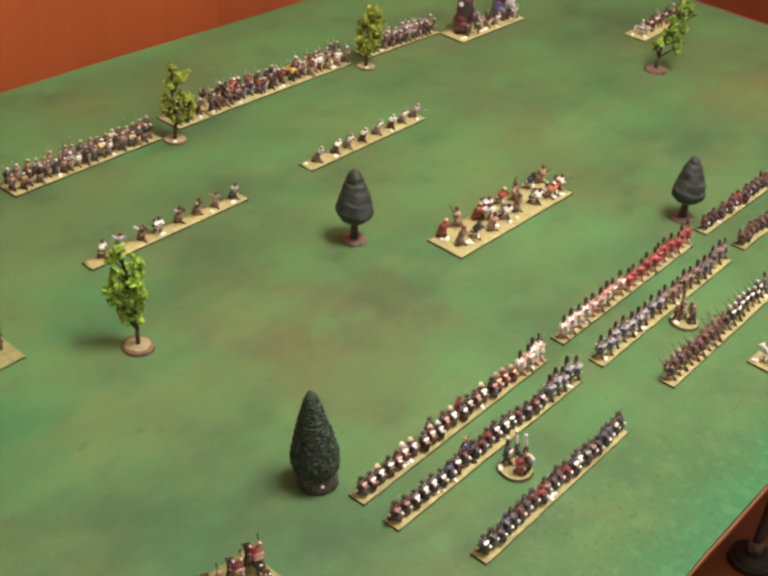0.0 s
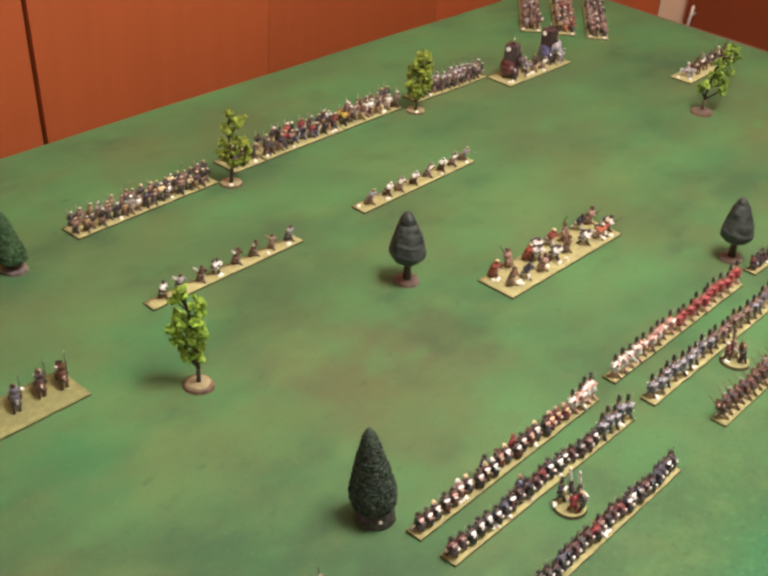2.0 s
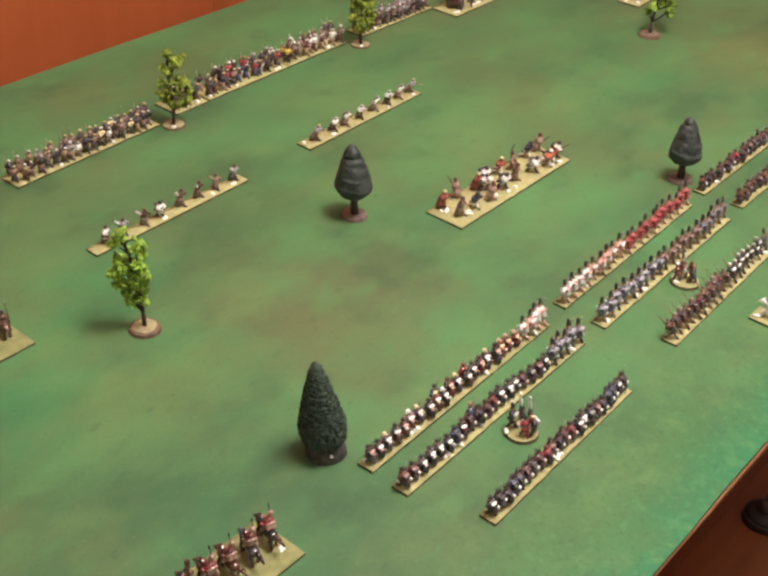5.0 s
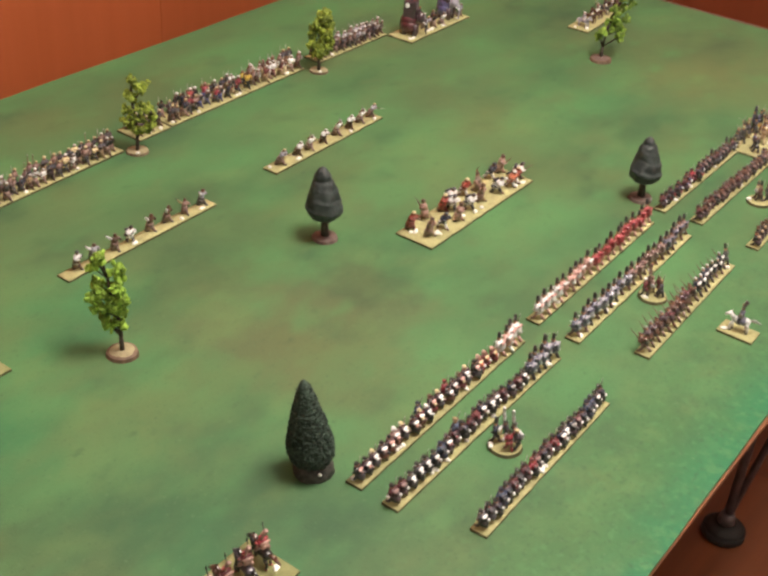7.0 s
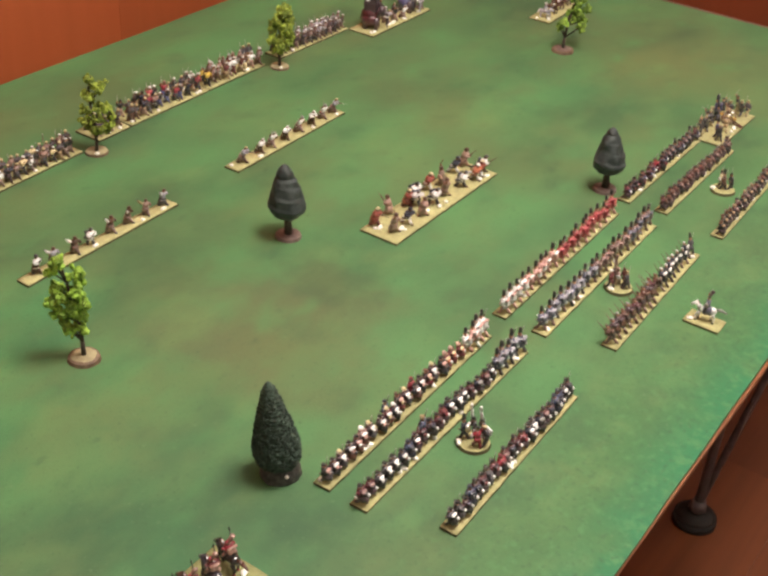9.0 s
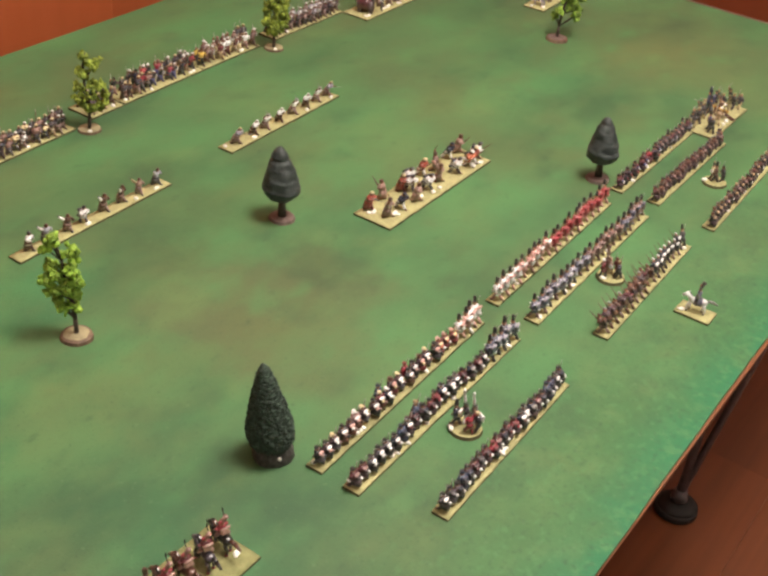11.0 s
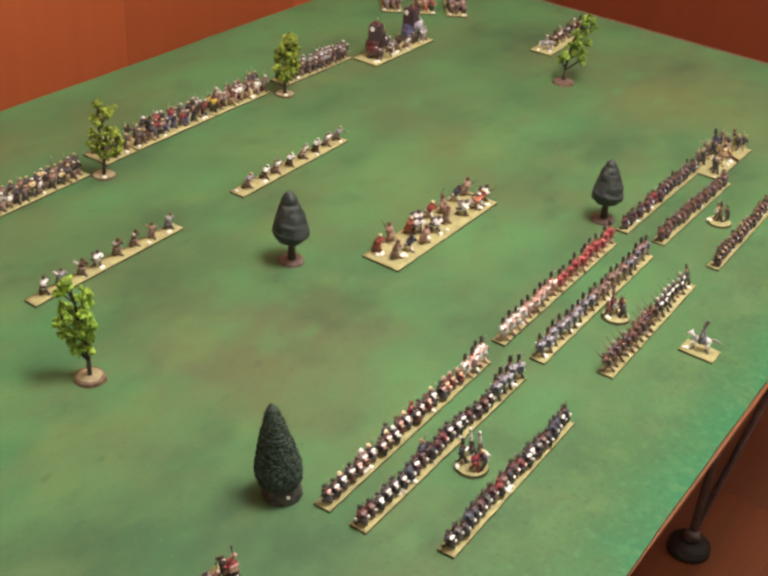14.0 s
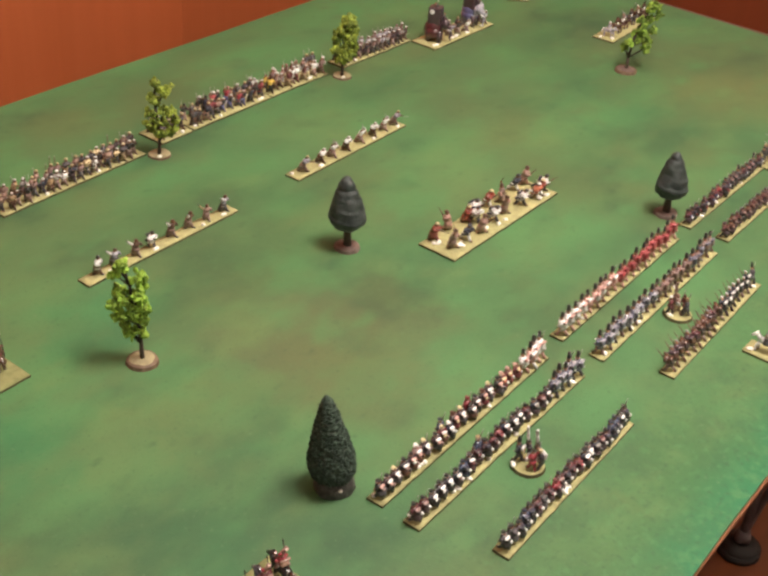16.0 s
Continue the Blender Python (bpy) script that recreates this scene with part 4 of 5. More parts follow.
def figure(c):
    """The mesh of a foot figurine in the colours and pose of c, made once."""
    key = tuple(sorted(c.items()))
    if key not in figure_cache:
        bm = bmesh.new()
        add_man(bm, c)
        lean = float(c.get("lean", 0.26 if c.get("crouch", False) else 0.12))
        if c.get("crouch", False):
            for v in bm.verts:
                v.co.z = v.co.z * 0.62 if v.co.z < 10 else v.co.z - 3.8 - max(0.0, min(2.6, 0.65 * (v.co.z - 18.5)))
        for v in bm.verts:
            if v.co.z > 8:
                v.co.y += lean * (v.co.z - 8)
                v.co.z -= 0.35 * lean * (v.co.z - 8)
        bulk = float(c.get("bulk", 1.0))
        for v in bm.verts:
            v.co.x *= bulk
            v.co.y *= bulk
        figure_cache[key] = mesh_of("figurine", bm, *figure_materials(c), PAINT[c.get("bag", "white")], scale=0.001)
    return figure_cache[key]


def rider(c):
    key = ("rider",) + tuple(sorted(c.items()))
    if key not in figure_cache:
        bm = bmesh.new()
        add_man(bm, c, seated=True)
        bmesh.ops.translate(bm, vec=(0, 0, 9.5), verts=bm.verts)
        add_horse(bm, 8, c.get("tail_out", False))
        if c.get("cloth", False):
            tube(bm, (0, -5.5, 15.0), (0, 4.5, 15.2), 5.9, 5.7, 12, 0, 1.0)
        bulk = float(c.get("bulk", 1.0))
        for v in bm.verts:
            v.co.x *= bulk
            v.co.z *= 2.0 - bulk if bulk > 1.0 else 1.0
        figure_cache[key] = mesh_of("mounted_figurine", bm, *figure_materials(c), PAINT[c["horse"]], PAINT[c.get("mane", "black")], scale=0.001)
    return figure_cache[key]


def man(coat, legs, hat, hat_kind, arm="shoulder", **more):
    return dict(coat=coat, legs=legs, hat=hat, hat_kind=hat_kind, arm=arm, **more)


# ---- stands ----


def stand_base(length, depth, seed, sand=None, h=0.0034):
    """A thin sanded slab with slightly uneven edges and surface."""
    bm = bmesh.new()
    nx, ny = max(4, int(length / 0.008)), max(3, int(depth / 0.007))
    grid = []
    for j in range(ny + 1):
        row = []
        for i in range(nx + 1):
            x, y = length * i / nx, depth * j / ny
            rim = i in (0, nx) or j in (0, ny)
            wx = 0.0007 * noise.noise((x * 90, y * 90, seed)) if rim else 0
            wy = 0.0009 * noise.noise((x * 55, y * 90, seed + 5)) if rim else 0
            row.append(bm.verts.new((x + wx, y + wy, h + 0.0006 * noise.noise((x * 160, y * 160, seed)) - (0.0006 if rim else 0))))
        grid.append(row)
    for j in range(ny):
        for i in range(nx):
            f = bm.faces.new((grid[j][i], grid[j][i + 1], grid[j + 1][i + 1], grid[j + 1][i]))
            f.smooth = True
    loop = grid[0] + [r[-1] for r in grid[1:]] + grid[-1][-2::-1] + [r[0] for r in grid[-2:0:-1]]
    low = [bm.verts.new((v.co.x, v.co.y, 0)) for v in loop]
    for i in range(len(loop)):
        bm.faces.new((low[i], low[(i + 1) % len(low)], loop[(i + 1) % len(loop)], loop[i])).material_index = 1
    bm.faces.new(low[::-1]).material_index = 1
    return mesh_of("stand_base", bm, sand or M_SAND, M_SIDE)


FLOORZ = 0.0036


def stand(name, x, y, length, depth, label, group, turn=0.0, category="miniature stand", seed=1.0, sand=None):
    t = thing(name, pose(x, y, TOP, 0, 0, turn), label, category, group)
    part("base", stand_base(length, depth, seed, sand), None, t, "sanded ochre base")
    return t


def put(t, me, x, y, face=0.0, rnd=None, scale=1.0, name="figurine", loose=1.0):
    j = (rnd.uniform(-7, 7) * loose, rnd.uniform(-0.0007, 0.0007) * loose, rnd.uniform(-0.0012, 0.0012) * loose, 1 + rnd.uniform(-0.04, 0.04) * loose) if rnd else (0, 0, 0, 1)
    return part(name, me, None, t, "", pose(x + j[1], y + j[2], FLOORZ, 0, 0, face + j[0]) @ Matrix.Scale(scale * j[3], 4))


def stones(t, places, rnd):
    for x, y in places:
        part("stone", stone_meshes[rnd.randrange(5)], None, t, "small white stone", pose(x, y, FLOORZ, 0, 0, rnd.uniform(0, 360)))


def line_stand(name, x, y, length, depth, label, group, troops, seed, face=0.0, ranks=1, turn=0.0, white=(), row_y=0.5, scale=1.1):
    """A long stand with its ranks; troops lists (how many, dress) from its low end on."""
    rnd = random.Random(seed)
    t = stand(name, x, y, length, depth, label, group, turn, seed=seed)
    total = sum(n for n, _ in troops)
    for k in range(ranks):
        i = 0
        for n, dress in troops:
            for _ in range(n):
                choice = dress[rnd.randrange(len(dress))] if isinstance(dress, list) else dress
                px = 0.007 + (length - 0.014) * (i + 0.5 * (k % 2) * 0.8) / max(1, total - 1 + 0.4 * (ranks > 1))
                py = depth * (row_y if ranks == 1 else (0.28 + 0.44 * k / (ranks - 1)))
                put(t, figure(choice), px, py, face, rnd, scale * (1.03 if choice.get("crouch") else 1.0), loose=3.5 if face else 2.0)
                i += 1
    stones(t, [(min(max(length * u, 0.006), length - 0.006), min(max(depth * v, 0.0052), depth - 0.0052)) for u, v in white], rnd)
    return t


# nearest three regiments
C = dict(pack=True, crouch=True)
MIXED_FOOT = [man("plum", "black", "black", "tricorn", kit="pink", trim="white", bag="mauve", **C), man("slate", "brown", "black", "tricorn", kit="mauve", trim="white", bag="slate", **C),
              man("plum", "brown", "black", "tricorn", kit="white", trim="pink", bag="mauve", **C), man("mauve", "brown", "white", "tricorn", kit="pink", trim="white", bag="brown", **C),
              man("black", "slate", "black", "tricorn", kit="mauve", trim="pink", bag="slate", **C), man("plum", "slate", "cream", "tricorn", kit="white", trim="white", bag="mauve", **C)]
CREAM_FOOT = [man("plum", "maroon", "brown", "tricorn", kit="cream", trim="pink", bag="brown", **C), man("navy", "black", "white", "tricorn", kit="white", trim="white", **C), man("maroon", "brown", "cream", "tricorn", kit="cream", trim="white", bag="mauve", **C)]
GRENADIER_WHITE = man("white", "pink", "black", "bearskin", "shoulder", pack=True, belts=True, kit="white", trim="pink", trail=1.7, bag="white", bulk=1.12)
GRENADIER_SALMON = man("pink", "white", "black", "bearskin", "shoulder", pack=True, belts=True, kit="white", trim="white", trail=1.7, bulk=1.12)
LINE_ORANGE = [man("orange", "maroon", "brown", "tricorn", kit="white", trim="orange", **C), man("maroon", "maroon", "pink", "tricorn", kit="orange", trim="cream", **C)]
line_stand("infantry_stand", 0.564, 0.2615, 0.317, 0.0195, "stand of red and white coated infantry with bearskins at one end", "near army stands",
           [(8, MIXED_FOOT), (3, CREAM_FOOT), (3, MIXED_FOOT), (1, CREAM_FOOT), (2, MIXED_FOOT), (3, LINE_ORANGE), (1, GRENADIER_WHITE), (1, GRENADIER_SALMON), (2, GRENADIER_WHITE)], 101, white=((0.02, 0.9), (0.21, 0.3), (0.225, 0.32), (0.24, 0.26), (0.62, 0.3)), turn=1.4)
# white hip lumps here are painted highlights on the varnished packs
DARK_FOOT = [man("black", "slate", "black", "tricorn", kit="slate", trim="slate", bag="white", **C), man("wine", "plum", "black", "tricorn", kit="plum", trim="mauve", bag="white", **C),
             man("plum", "black", "black", "tricorn", kit="black", trim="navy", bag="white", **C), man("wine", "plum", "black", "tricorn", kit="maroon", trim="plum", bag="white", **C),
             man("navy", "plum", "black", "tricorn", kit="black", trim="grey", bag="slate", **C), man("slate", "black", "black", "tricorn", kit="black", trim="white", bag="white", **C),
             man("black", "plum", "plum", "tricorn", kit="maroon", trim="white", bag="plum", **C)]
RED_FOOT = [man("maroon", "plum", "black", "tricorn", kit="crimson", trim="maroon", **C), man("crimson", "black", "maroon", "tricorn", kit="plum", trim="maroon", bag="white", **C)]
PALE_FOOT = [man("slate", "black", "black", "tricorn", kit="white", trim="white", bag="slate", **C), man("navy", "black", "black", "tricorn", kit="mauve", trim="white", bag="white", **C)]
BLUE_FOOT = [man("blue", "navy", "navy", "tricorn", kit="slate", trim="navy", **C)]
GRENADIER_GREY = man("bluegrey", "slate", "black", "bearskin", "shoulder", pack=True, belts=True, kit="white", trim="lavender", trail=1.3, bulk=1.12)
line_stand("infantry_stand", 0.563, 0.217, 0.318, 0.0195, "stand of dark coated infantry with tall bearskins at one end", "near army stands",
           [(2, DARK_FOOT), (4, PALE_FOOT), (1, BLUE_FOOT), (4, DARK_FOOT), (1, RED_FOOT), (2, PALE_FOOT), (4, DARK_FOOT), (1, PALE_FOOT), (5, GRENADIER_GREY)], 102, white=((0.20, 0.3), (0.22, 0.3), (0.28, 0.28), (0.40, 0.26), (0.56, 0.26), (0.03, 0.8), (0.93, 0.28)), turn=0.8)
line_stand("infantry_stand", 0.590, 0.1345, 0.254, 0.0185, "stand of dark red and navy infantry with shouldered muskets", "near army stands",
           [(3, DARK_FOOT), (1, BLUE_FOOT), (4, DARK_FOOT), (1, RED_FOOT), (3, DARK_FOOT), (1, RED_FOOT), (2, PALE_FOOT), (3, DARK_FOOT), (2, BLUE_FOOT), (2, DARK_FOOT)], 103, white=((0.44, 0.3), (0.455, 0.34), (0.47, 0.3), (0.45, 0.28)), turn=1.2)

for t in bpy.data.objects:
    if t.name == "infantry_stand.001":
        put(t, figure(man("blue", "navy", "tan", "tricorn", "shoulder", kit="blue")), 0.118, 0.0135, 10, None, 1.18)
    elif t.name == "infantry_stand":
        put(t, figure(man("blue", "slate", "navy", "tricorn", "shoulder", kit="navy")), 0.116, 0.0140, 0, None, 1.05)
        put(t, figure(man("crimson", "maroon", "crimson", "tricorn", "shoulder", kit="crimson")), 0.166, 0.0140, 0, None, 0.98)

# middle three regiments
GUARD_WHITE = [man("white", "pink", "black", "bearskin", "shoulder", pack=True, belts=True, kit="white", trim="pink", trail=1.7, bulk=1.12), man("white", "rose", "black", "bearskin", "shoulder", pack=True, belts=True, kit="white", trim="mauve", trail=1.4, bulk=1.12)]
GUARD_MIX = [man("pink", "rose", "black", "bearskin", "shoulder", pack=True, kit="white", trim="pink", trail=1.4, bulk=1.12), man("pink", "pink", "black", "bearskin", "shoulder", pack=True, belts=True, kit="pink", trim="white", trail=1.4, bulk=1.12)]
GUARD_RED = [man("red", "pink", "black", "bearskin", "shoulder", pack=True, kit="red", trim="crimson", trail=1.4, bulk=1.12), man("red", "pink", "black", "bearskin", "shoulder", pack=True, kit="crimson", trim="red", trail=1.4, bulk=1.12)]
line_stand("infantry_stand", 0.921, 0.2740, 0.319, 0.0185, "stand of bright red coated grenadiers with black bearskins", "near army stands",
           [(4, GUARD_WHITE), (5, GUARD_MIX), (11, GUARD_RED)], 104, white=((0.17, 0.3),), scale=1.06, turn=1.0)
G = dict(pack=True, belts=True, trail=1.3, bulk=1.12)
GREN_BLUE = [man("lavender", "slate", "black", "bearskin", "shoulder", kit="white", trim="bluegrey", **G), man("bluegrey", "slate", "black", "bearskin", "shoulder", kit="white", trim="white", **G), man("bluegrey", "mauve", "black", "bearskin", "shoulder", kit="white", trim="lavender", **G)]
GREN_MAUVE = [man("mauve", "dun", "black", "bearskin", "shoulder", kit="mauve", trim="dun", **G), man("dun", "brown", "black", "bearskin", "shoulder", kit="rose", trim="mauve", **G)]
GREN_LAVENDER = [man("bluegrey", "dun", "black", "bearskin", "shoulder", kit="lavender", trim="bluegrey", **G), man("mauve", "dun", "black", "bearskin", "shoulder", kit="lavender", trim="bluegrey", **G)]
line_stand("infantry_stand", 0.920, 0.2195, 0.323, 0.0195, "stand of blue-grey and mauve coated grenadiers in bearskins", "near army stands",
           [(9, GREN_BLUE), (6, GREN_MAUVE), (5, GREN_LAVENDER)], 105, white=((0.04, 0.3), (0.25, 0.3), (0.3, 0.3), (0.62, 0.28)), scale=1.06, turn=1.0)
MARCH = dict(pack=True, trail=2.0, lean=0.32, stride=3.6)
BARE = dict(trail=2.2, lean=0.34, stride=3.4, bulk=1.16)
BROWN_FOOT = [man("wine", "brown", "brown", "cap", "port", pack=True, kit="plum", trim="wine", **BARE), man("plum", "brown", "grey", "cap", "port", pack=True, kit="brown", trim="plum", **BARE), man("brown", "dun", "brown", "cap", "port", pack=True, kit="plum", trim="brown", **BARE)]
NAVY_FOOT = [man("black", "mauve", "white", "cap", "port", kit="navy", trim="white", **MARCH), man("slate", "plum", "white", "cap", "port", kit="slate", trim="white", **MARCH), man("navy", "plum", "white", "cap", "port", kit="plum", trim="white", **MARCH)]
line_stand("infantry_stand", 0.948, 0.1440, 0.262, 0.0190, "stand of brown and navy infantry with pale hats", "near army stands",
           [(11, BROWN_FOOT), (7, NAVY_FOOT), (1, man("slate", "slate", "black", "bearskin", "shoulder", lean=0.3))], 106, white=((0.97, 0.8), (0.95, 0.3)), row_y=0.60, scale=1.0, turn=1.2)

# far three regiments of the same army
RED_BLUE = [man("crimson", "wine", "black", "tricorn", kit="wine", trim="crimson", bag="wine", **C), man("wine", "plum", "black", "tricorn", kit="indigo", trim="wine", bag="white", **C), man("plum", "black", "black", "tricorn", kit="wine", trim="navy", bag="crimson", **C), man("maroon", "plum", "black", "bearskin", kit="crimson", trim="wine", bag="maroon", **C)]
DARK_BLUE = [man("slate", "black", "black", "bearskin", kit="navy", trim="brown", bag="navy", **C), man("wine", "slate", "black", "tricorn", kit="indigo", trim="plum", bag="white", **C), man("plum", "black", "black", "tricorn", kit="navy", trim="mauve", bag="wine", **C)]
line_stand("infantry_stand", 1.277, 0.2810, 0.258, 0.0180, "stand of dark red and navy infantry in black hats", "near army stands",
           [(9, RED_BLUE), (9, DARK_BLUE)], 107, white=((0.16, 0.3), (0.20, 0.3), (0.37, 0.3), (0.7, 0.3)))
line_stand("infantry_stand", 1.282, 0.227, 0.254, 0.0190, "stand of brown and maroon infantry in dark hats", "near army stands",
           [(18, [man("wine", "plum", "plum", "tricorn", kit="brown", trim="brown", bag="plum", **C), man("brown", "plum", "black", "tricorn", kit="mauve", trim="brown", bag="brown", **C), man("plum", "black", "slate", "tricorn", kit="brown", trim="mauve", bag="brown", **C)])],
           108, white=((0.56, 0.3), (0.58, 0.3)))
line_stand("infantry_stand", 1.270, 0.1415, 0.258, 0.0180, "stand of brown infantry with pale hats beside a small round stand", "near army stands",
           [(18, [man("plum", "black", "tan", "tricorn", kit="brown", trim="mauve", bag="brown", **C), man("black", "plum", "brown", "tricorn", kit="plum", trim="tan", bag="mauve", **C), man("wine", "black", "black", "tricorn", kit="black", trim="brown", bag="white", **C)])], 109, white=((0.24, 0.3), (0.5, 0.3), (0.52, 0.3), (0.62, 0.3)), turn=1.0)

# artillery stand at the end of the line


def cannon_mesh():
    bm = bmesh.new()
    tube(bm, (0, -9, 9.5), (0, 13, 11.5), 2.2, 1.5, 10, 6)
    tube(bm, (0, 12, 11.4), (0, 13.6, 11.6), 1.9, 1.9, 10, 6)
    blob(bm, (0, -9.6, 9.4), (1.6, 2.0, 1.6), 6, 7, 4)
    for sx in (-1, 1):
        tube(bm, (sx * 2.8, 4, 8.5), (sx * 2.2, -21, 1.0), 1.2, 1.0, 7, 5)
        for i in range(12):
            a, b = 2 * math.pi * i / 12, 2 * math.pi * (i + 1) / 12
            tube(bm, (sx * 6, 8 * math.cos(a), 8.6 + 8 * math.sin(a)), (sx * 6, 8 * math.cos(b), 8.6 + 8 * math.sin(b)), 0.9, 0.9, 4, 5)
            if i % 2 == 0:
                tube(bm, (sx * 6, 0, 8.6), (sx * 6, 8 * math.cos(a), 8.6 + 8 * math.sin(a)), 0.6, 0.5, 4, 5)
    tube(bm, (-7, 0, 8.6), (7, 0, 8.6), 1.0, 1.0, 6, 5)
    return mesh_of("cannon", bm, *figure_materials(dict(wood="brown", metal="gold")), scale=0.001)


CANNON = cannon_mesh()
gun = stand("artillery_stand", 1.536, 0.247, 0.146, 0.052, "artillery stand with a field gun and crew in black and yellow", "gun stands", seed=31.0)
rnd = random.Random(31)
GUNNER = [man("black", "khaki", "black", "tricorn", "raised", kit="khaki", trim="khaki"), man("slate", "cream", "khaki", "tricorn", "shoulder", kit="khaki", trim="cream"), man("black", "slate", "khaki", "tricorn", "level", kit="black")]
put(gun, CANNON, 0.084, 0.024, 0, None, 1.15, "cannon")
for i, (x, y, f) in enumerate(((0.008, 0.042, 10), (0.020, 0.045, 0), (0.031, 0.041, -20), (0.044, 0.045, 30), (0.056, 0.042, 0), (0.066, 0.046, 10), (0.112, 0.044, -20), (0.136, 0.012, 70),
                               (0.126, 0.020, 60), (0.138, 0.030, 30), (0.117, 0.034, 80), (0.014, 0.012, -15))):
    put(gun, figure(GUNNER[i % 3]), x, y, f, rnd, 1.1)
put(gun, figure(man("indigo", "navy", "navy", "bearskin", "shoulder", pack=True, kit="indigo", trim="indigo")), 0.090, 0.046, 20, None, 1.35)
put(gun, figure(man("slate", "navy", "black", "bearskin", "flag", trim="navy")), 0.082, 0.040, 10, None, 1.0)
put(gun, figure(man("tan", "cream", "cream", "turban", "raised", kit="tan")), 0.052, 0.016, 120, rnd, 1.1)
put(gun, figure(man("indigo", "navy", "black", "bearskin", "shoulder", pack=True, kit="indigo")), 0.026, 0.020, 20, rnd, 1.1)
put(gun, figure(man("tan", "cream", "brown", "tricorn", "raised", kit="tan")), 0.098, 0.030, 40, rnd, 1.1)
stones(gun, ((0.072, 0.008), (0.076, 0.010), (0.060, 0.008)), rnd)

# round command stands and the general


def round_stand(x, y, r, label, crew, seed, white):
    t = thing("command_stand", pose(x, y, TOP), label, "miniature stand", "round command stands")
    bm = bmesh.new()
    round_base(bm, r, 0.0036, 1, 26, 0.04, seed, 1.0, 0, 0)
    part("base", bm, [M_SAND, M_SIDE], t, "round sanded base")
    rnd = random.Random(seed)
    for me, px, py, f in crew:
        put(t, me, px, py, f, rnd)
    stones(t, white, rnd)
    return t


OFFICER_RED = man("crimson", "crimson", "black", "tricorn", "raised", kit="white")
BEARER_WHITE = man("slate", "white", "black", "tricorn", "flag", trim="white")
round_stand(0.711, 0.190, 0.018, "round command stand with officers and white flags", [
    (figure(man("navy", "slate", "black", "bearskin", "shoulder", pack=True, kit="cream")), -0.003, 0.011, 10), (figure(OFFICER_RED), -0.006, -0.007, -30),
    (figure(BEARER_WHITE), 0.006, 0.003, 40), (figure(BEARER_WHITE), 0.011, -0.003, 60), (figure(man("slate", "slate", "cream", "tricorn", "shoulder", pack=True, kit="white")), 0.003, -0.012, 60)], 41, ((-0.013, 0.010), (-0.010, 0.012)))
round_stand(1.071, 0.200, 0.0185, "round command stand with officers in red and tan", [
    (figure(man("maroon", "slate", "white", "tricorn", "shoulder", kit="white")), -0.008, 0.008, 0), (figure(man("rose", "cream", "rose", "tricorn", "raised")), 0.002, 0.002, 30),
    (figure(man("maroon", "slate", "brown", "tricorn", "shoulder")), 0.007, -0.003, 60), (figure(man("slate", "slate", "tan", "tricorn", "shoulder")), 0.001, -0.010, 20), (figure(man("rose", "tan", "cream", "tricorn", "flag", trim="rose")), 0.006, 0.010, 120)], 42, ((-0.012, 0.006),))
round_stand(1.404, 0.194, 0.018, "round command stand with two officers in black and cream", [
    (figure(man("cream", "brown", "black", "tricorn", "raised")), 0.002, 0.006, 10), (figure(man("slate", "slate", "black", "tricorn", "shoulder")), 0.006, -0.008, 40),
    (figure(man("brown", "slate", "black", "bearskin", "shoulder")), -0.002, 0.000, 0)], 43, ((-0.008, 0.012), (-0.006, 0.013)))
gen = stand("command_stand", 1.056, 0.065, 0.029, 0.044, "small ochre stand with a mounted general on a pale horse", "mounted command stands", seed=44.0)
put(gen, rider(man("bluegrey", "slate", "black", "plume", "raised", horse="white", mane="grey", trim="plum", kit="grey", tail_out=True, cloth=True, wood="slate")), 0.0140, 0.0225, 14, None, 0.98, "mounted_figurine")
stones(gen, ((0.0075, 0.0365),), random.Random(4))

# mixed irregulars in the middle of the field
ROBE = dict(skin="dark_skin", bulk=1.25, cloak=True)
IRREG = [man("brick", "maroon", "cream", "turban", "level", lean=0.14, metal="brown", **ROBE), man("dun", "tan", "brown", "turban", "raised", kit="pink", lean=0.06, metal="brown", **ROBE),
         man("white", "slate", "slate", "turban", "port", skin="dark_skin", bulk=1.35, kit="white", lean=0.25, stride=4.8, pack=True, trim="navy"), man("rose", "pink", "brown", "turban", "port", kit="white", lean=0.08, **ROBE),
         man("navy", "white", "navy", "turban", "port", skin="dark_skin", bulk=1.35, lean=0.25, stride=4.8), man("orange", "white", "white", "turban", "port", skin="dark_skin", bulk=1.35, lean=0.2, kit="cream", pack=True, trim="black"), man("brick", "white", "cream", "turban", "port", skin="dark_skin", bulk=1.35, lean=0.2, kit="cream")]
mid = stand("irregular_stand", 0.974, 0.4675, 0.255, 0.058, "wide stand of scattered irregulars in red, mauve and white", "skirmisher stands", seed=51.0)
rnd = random.Random(51)
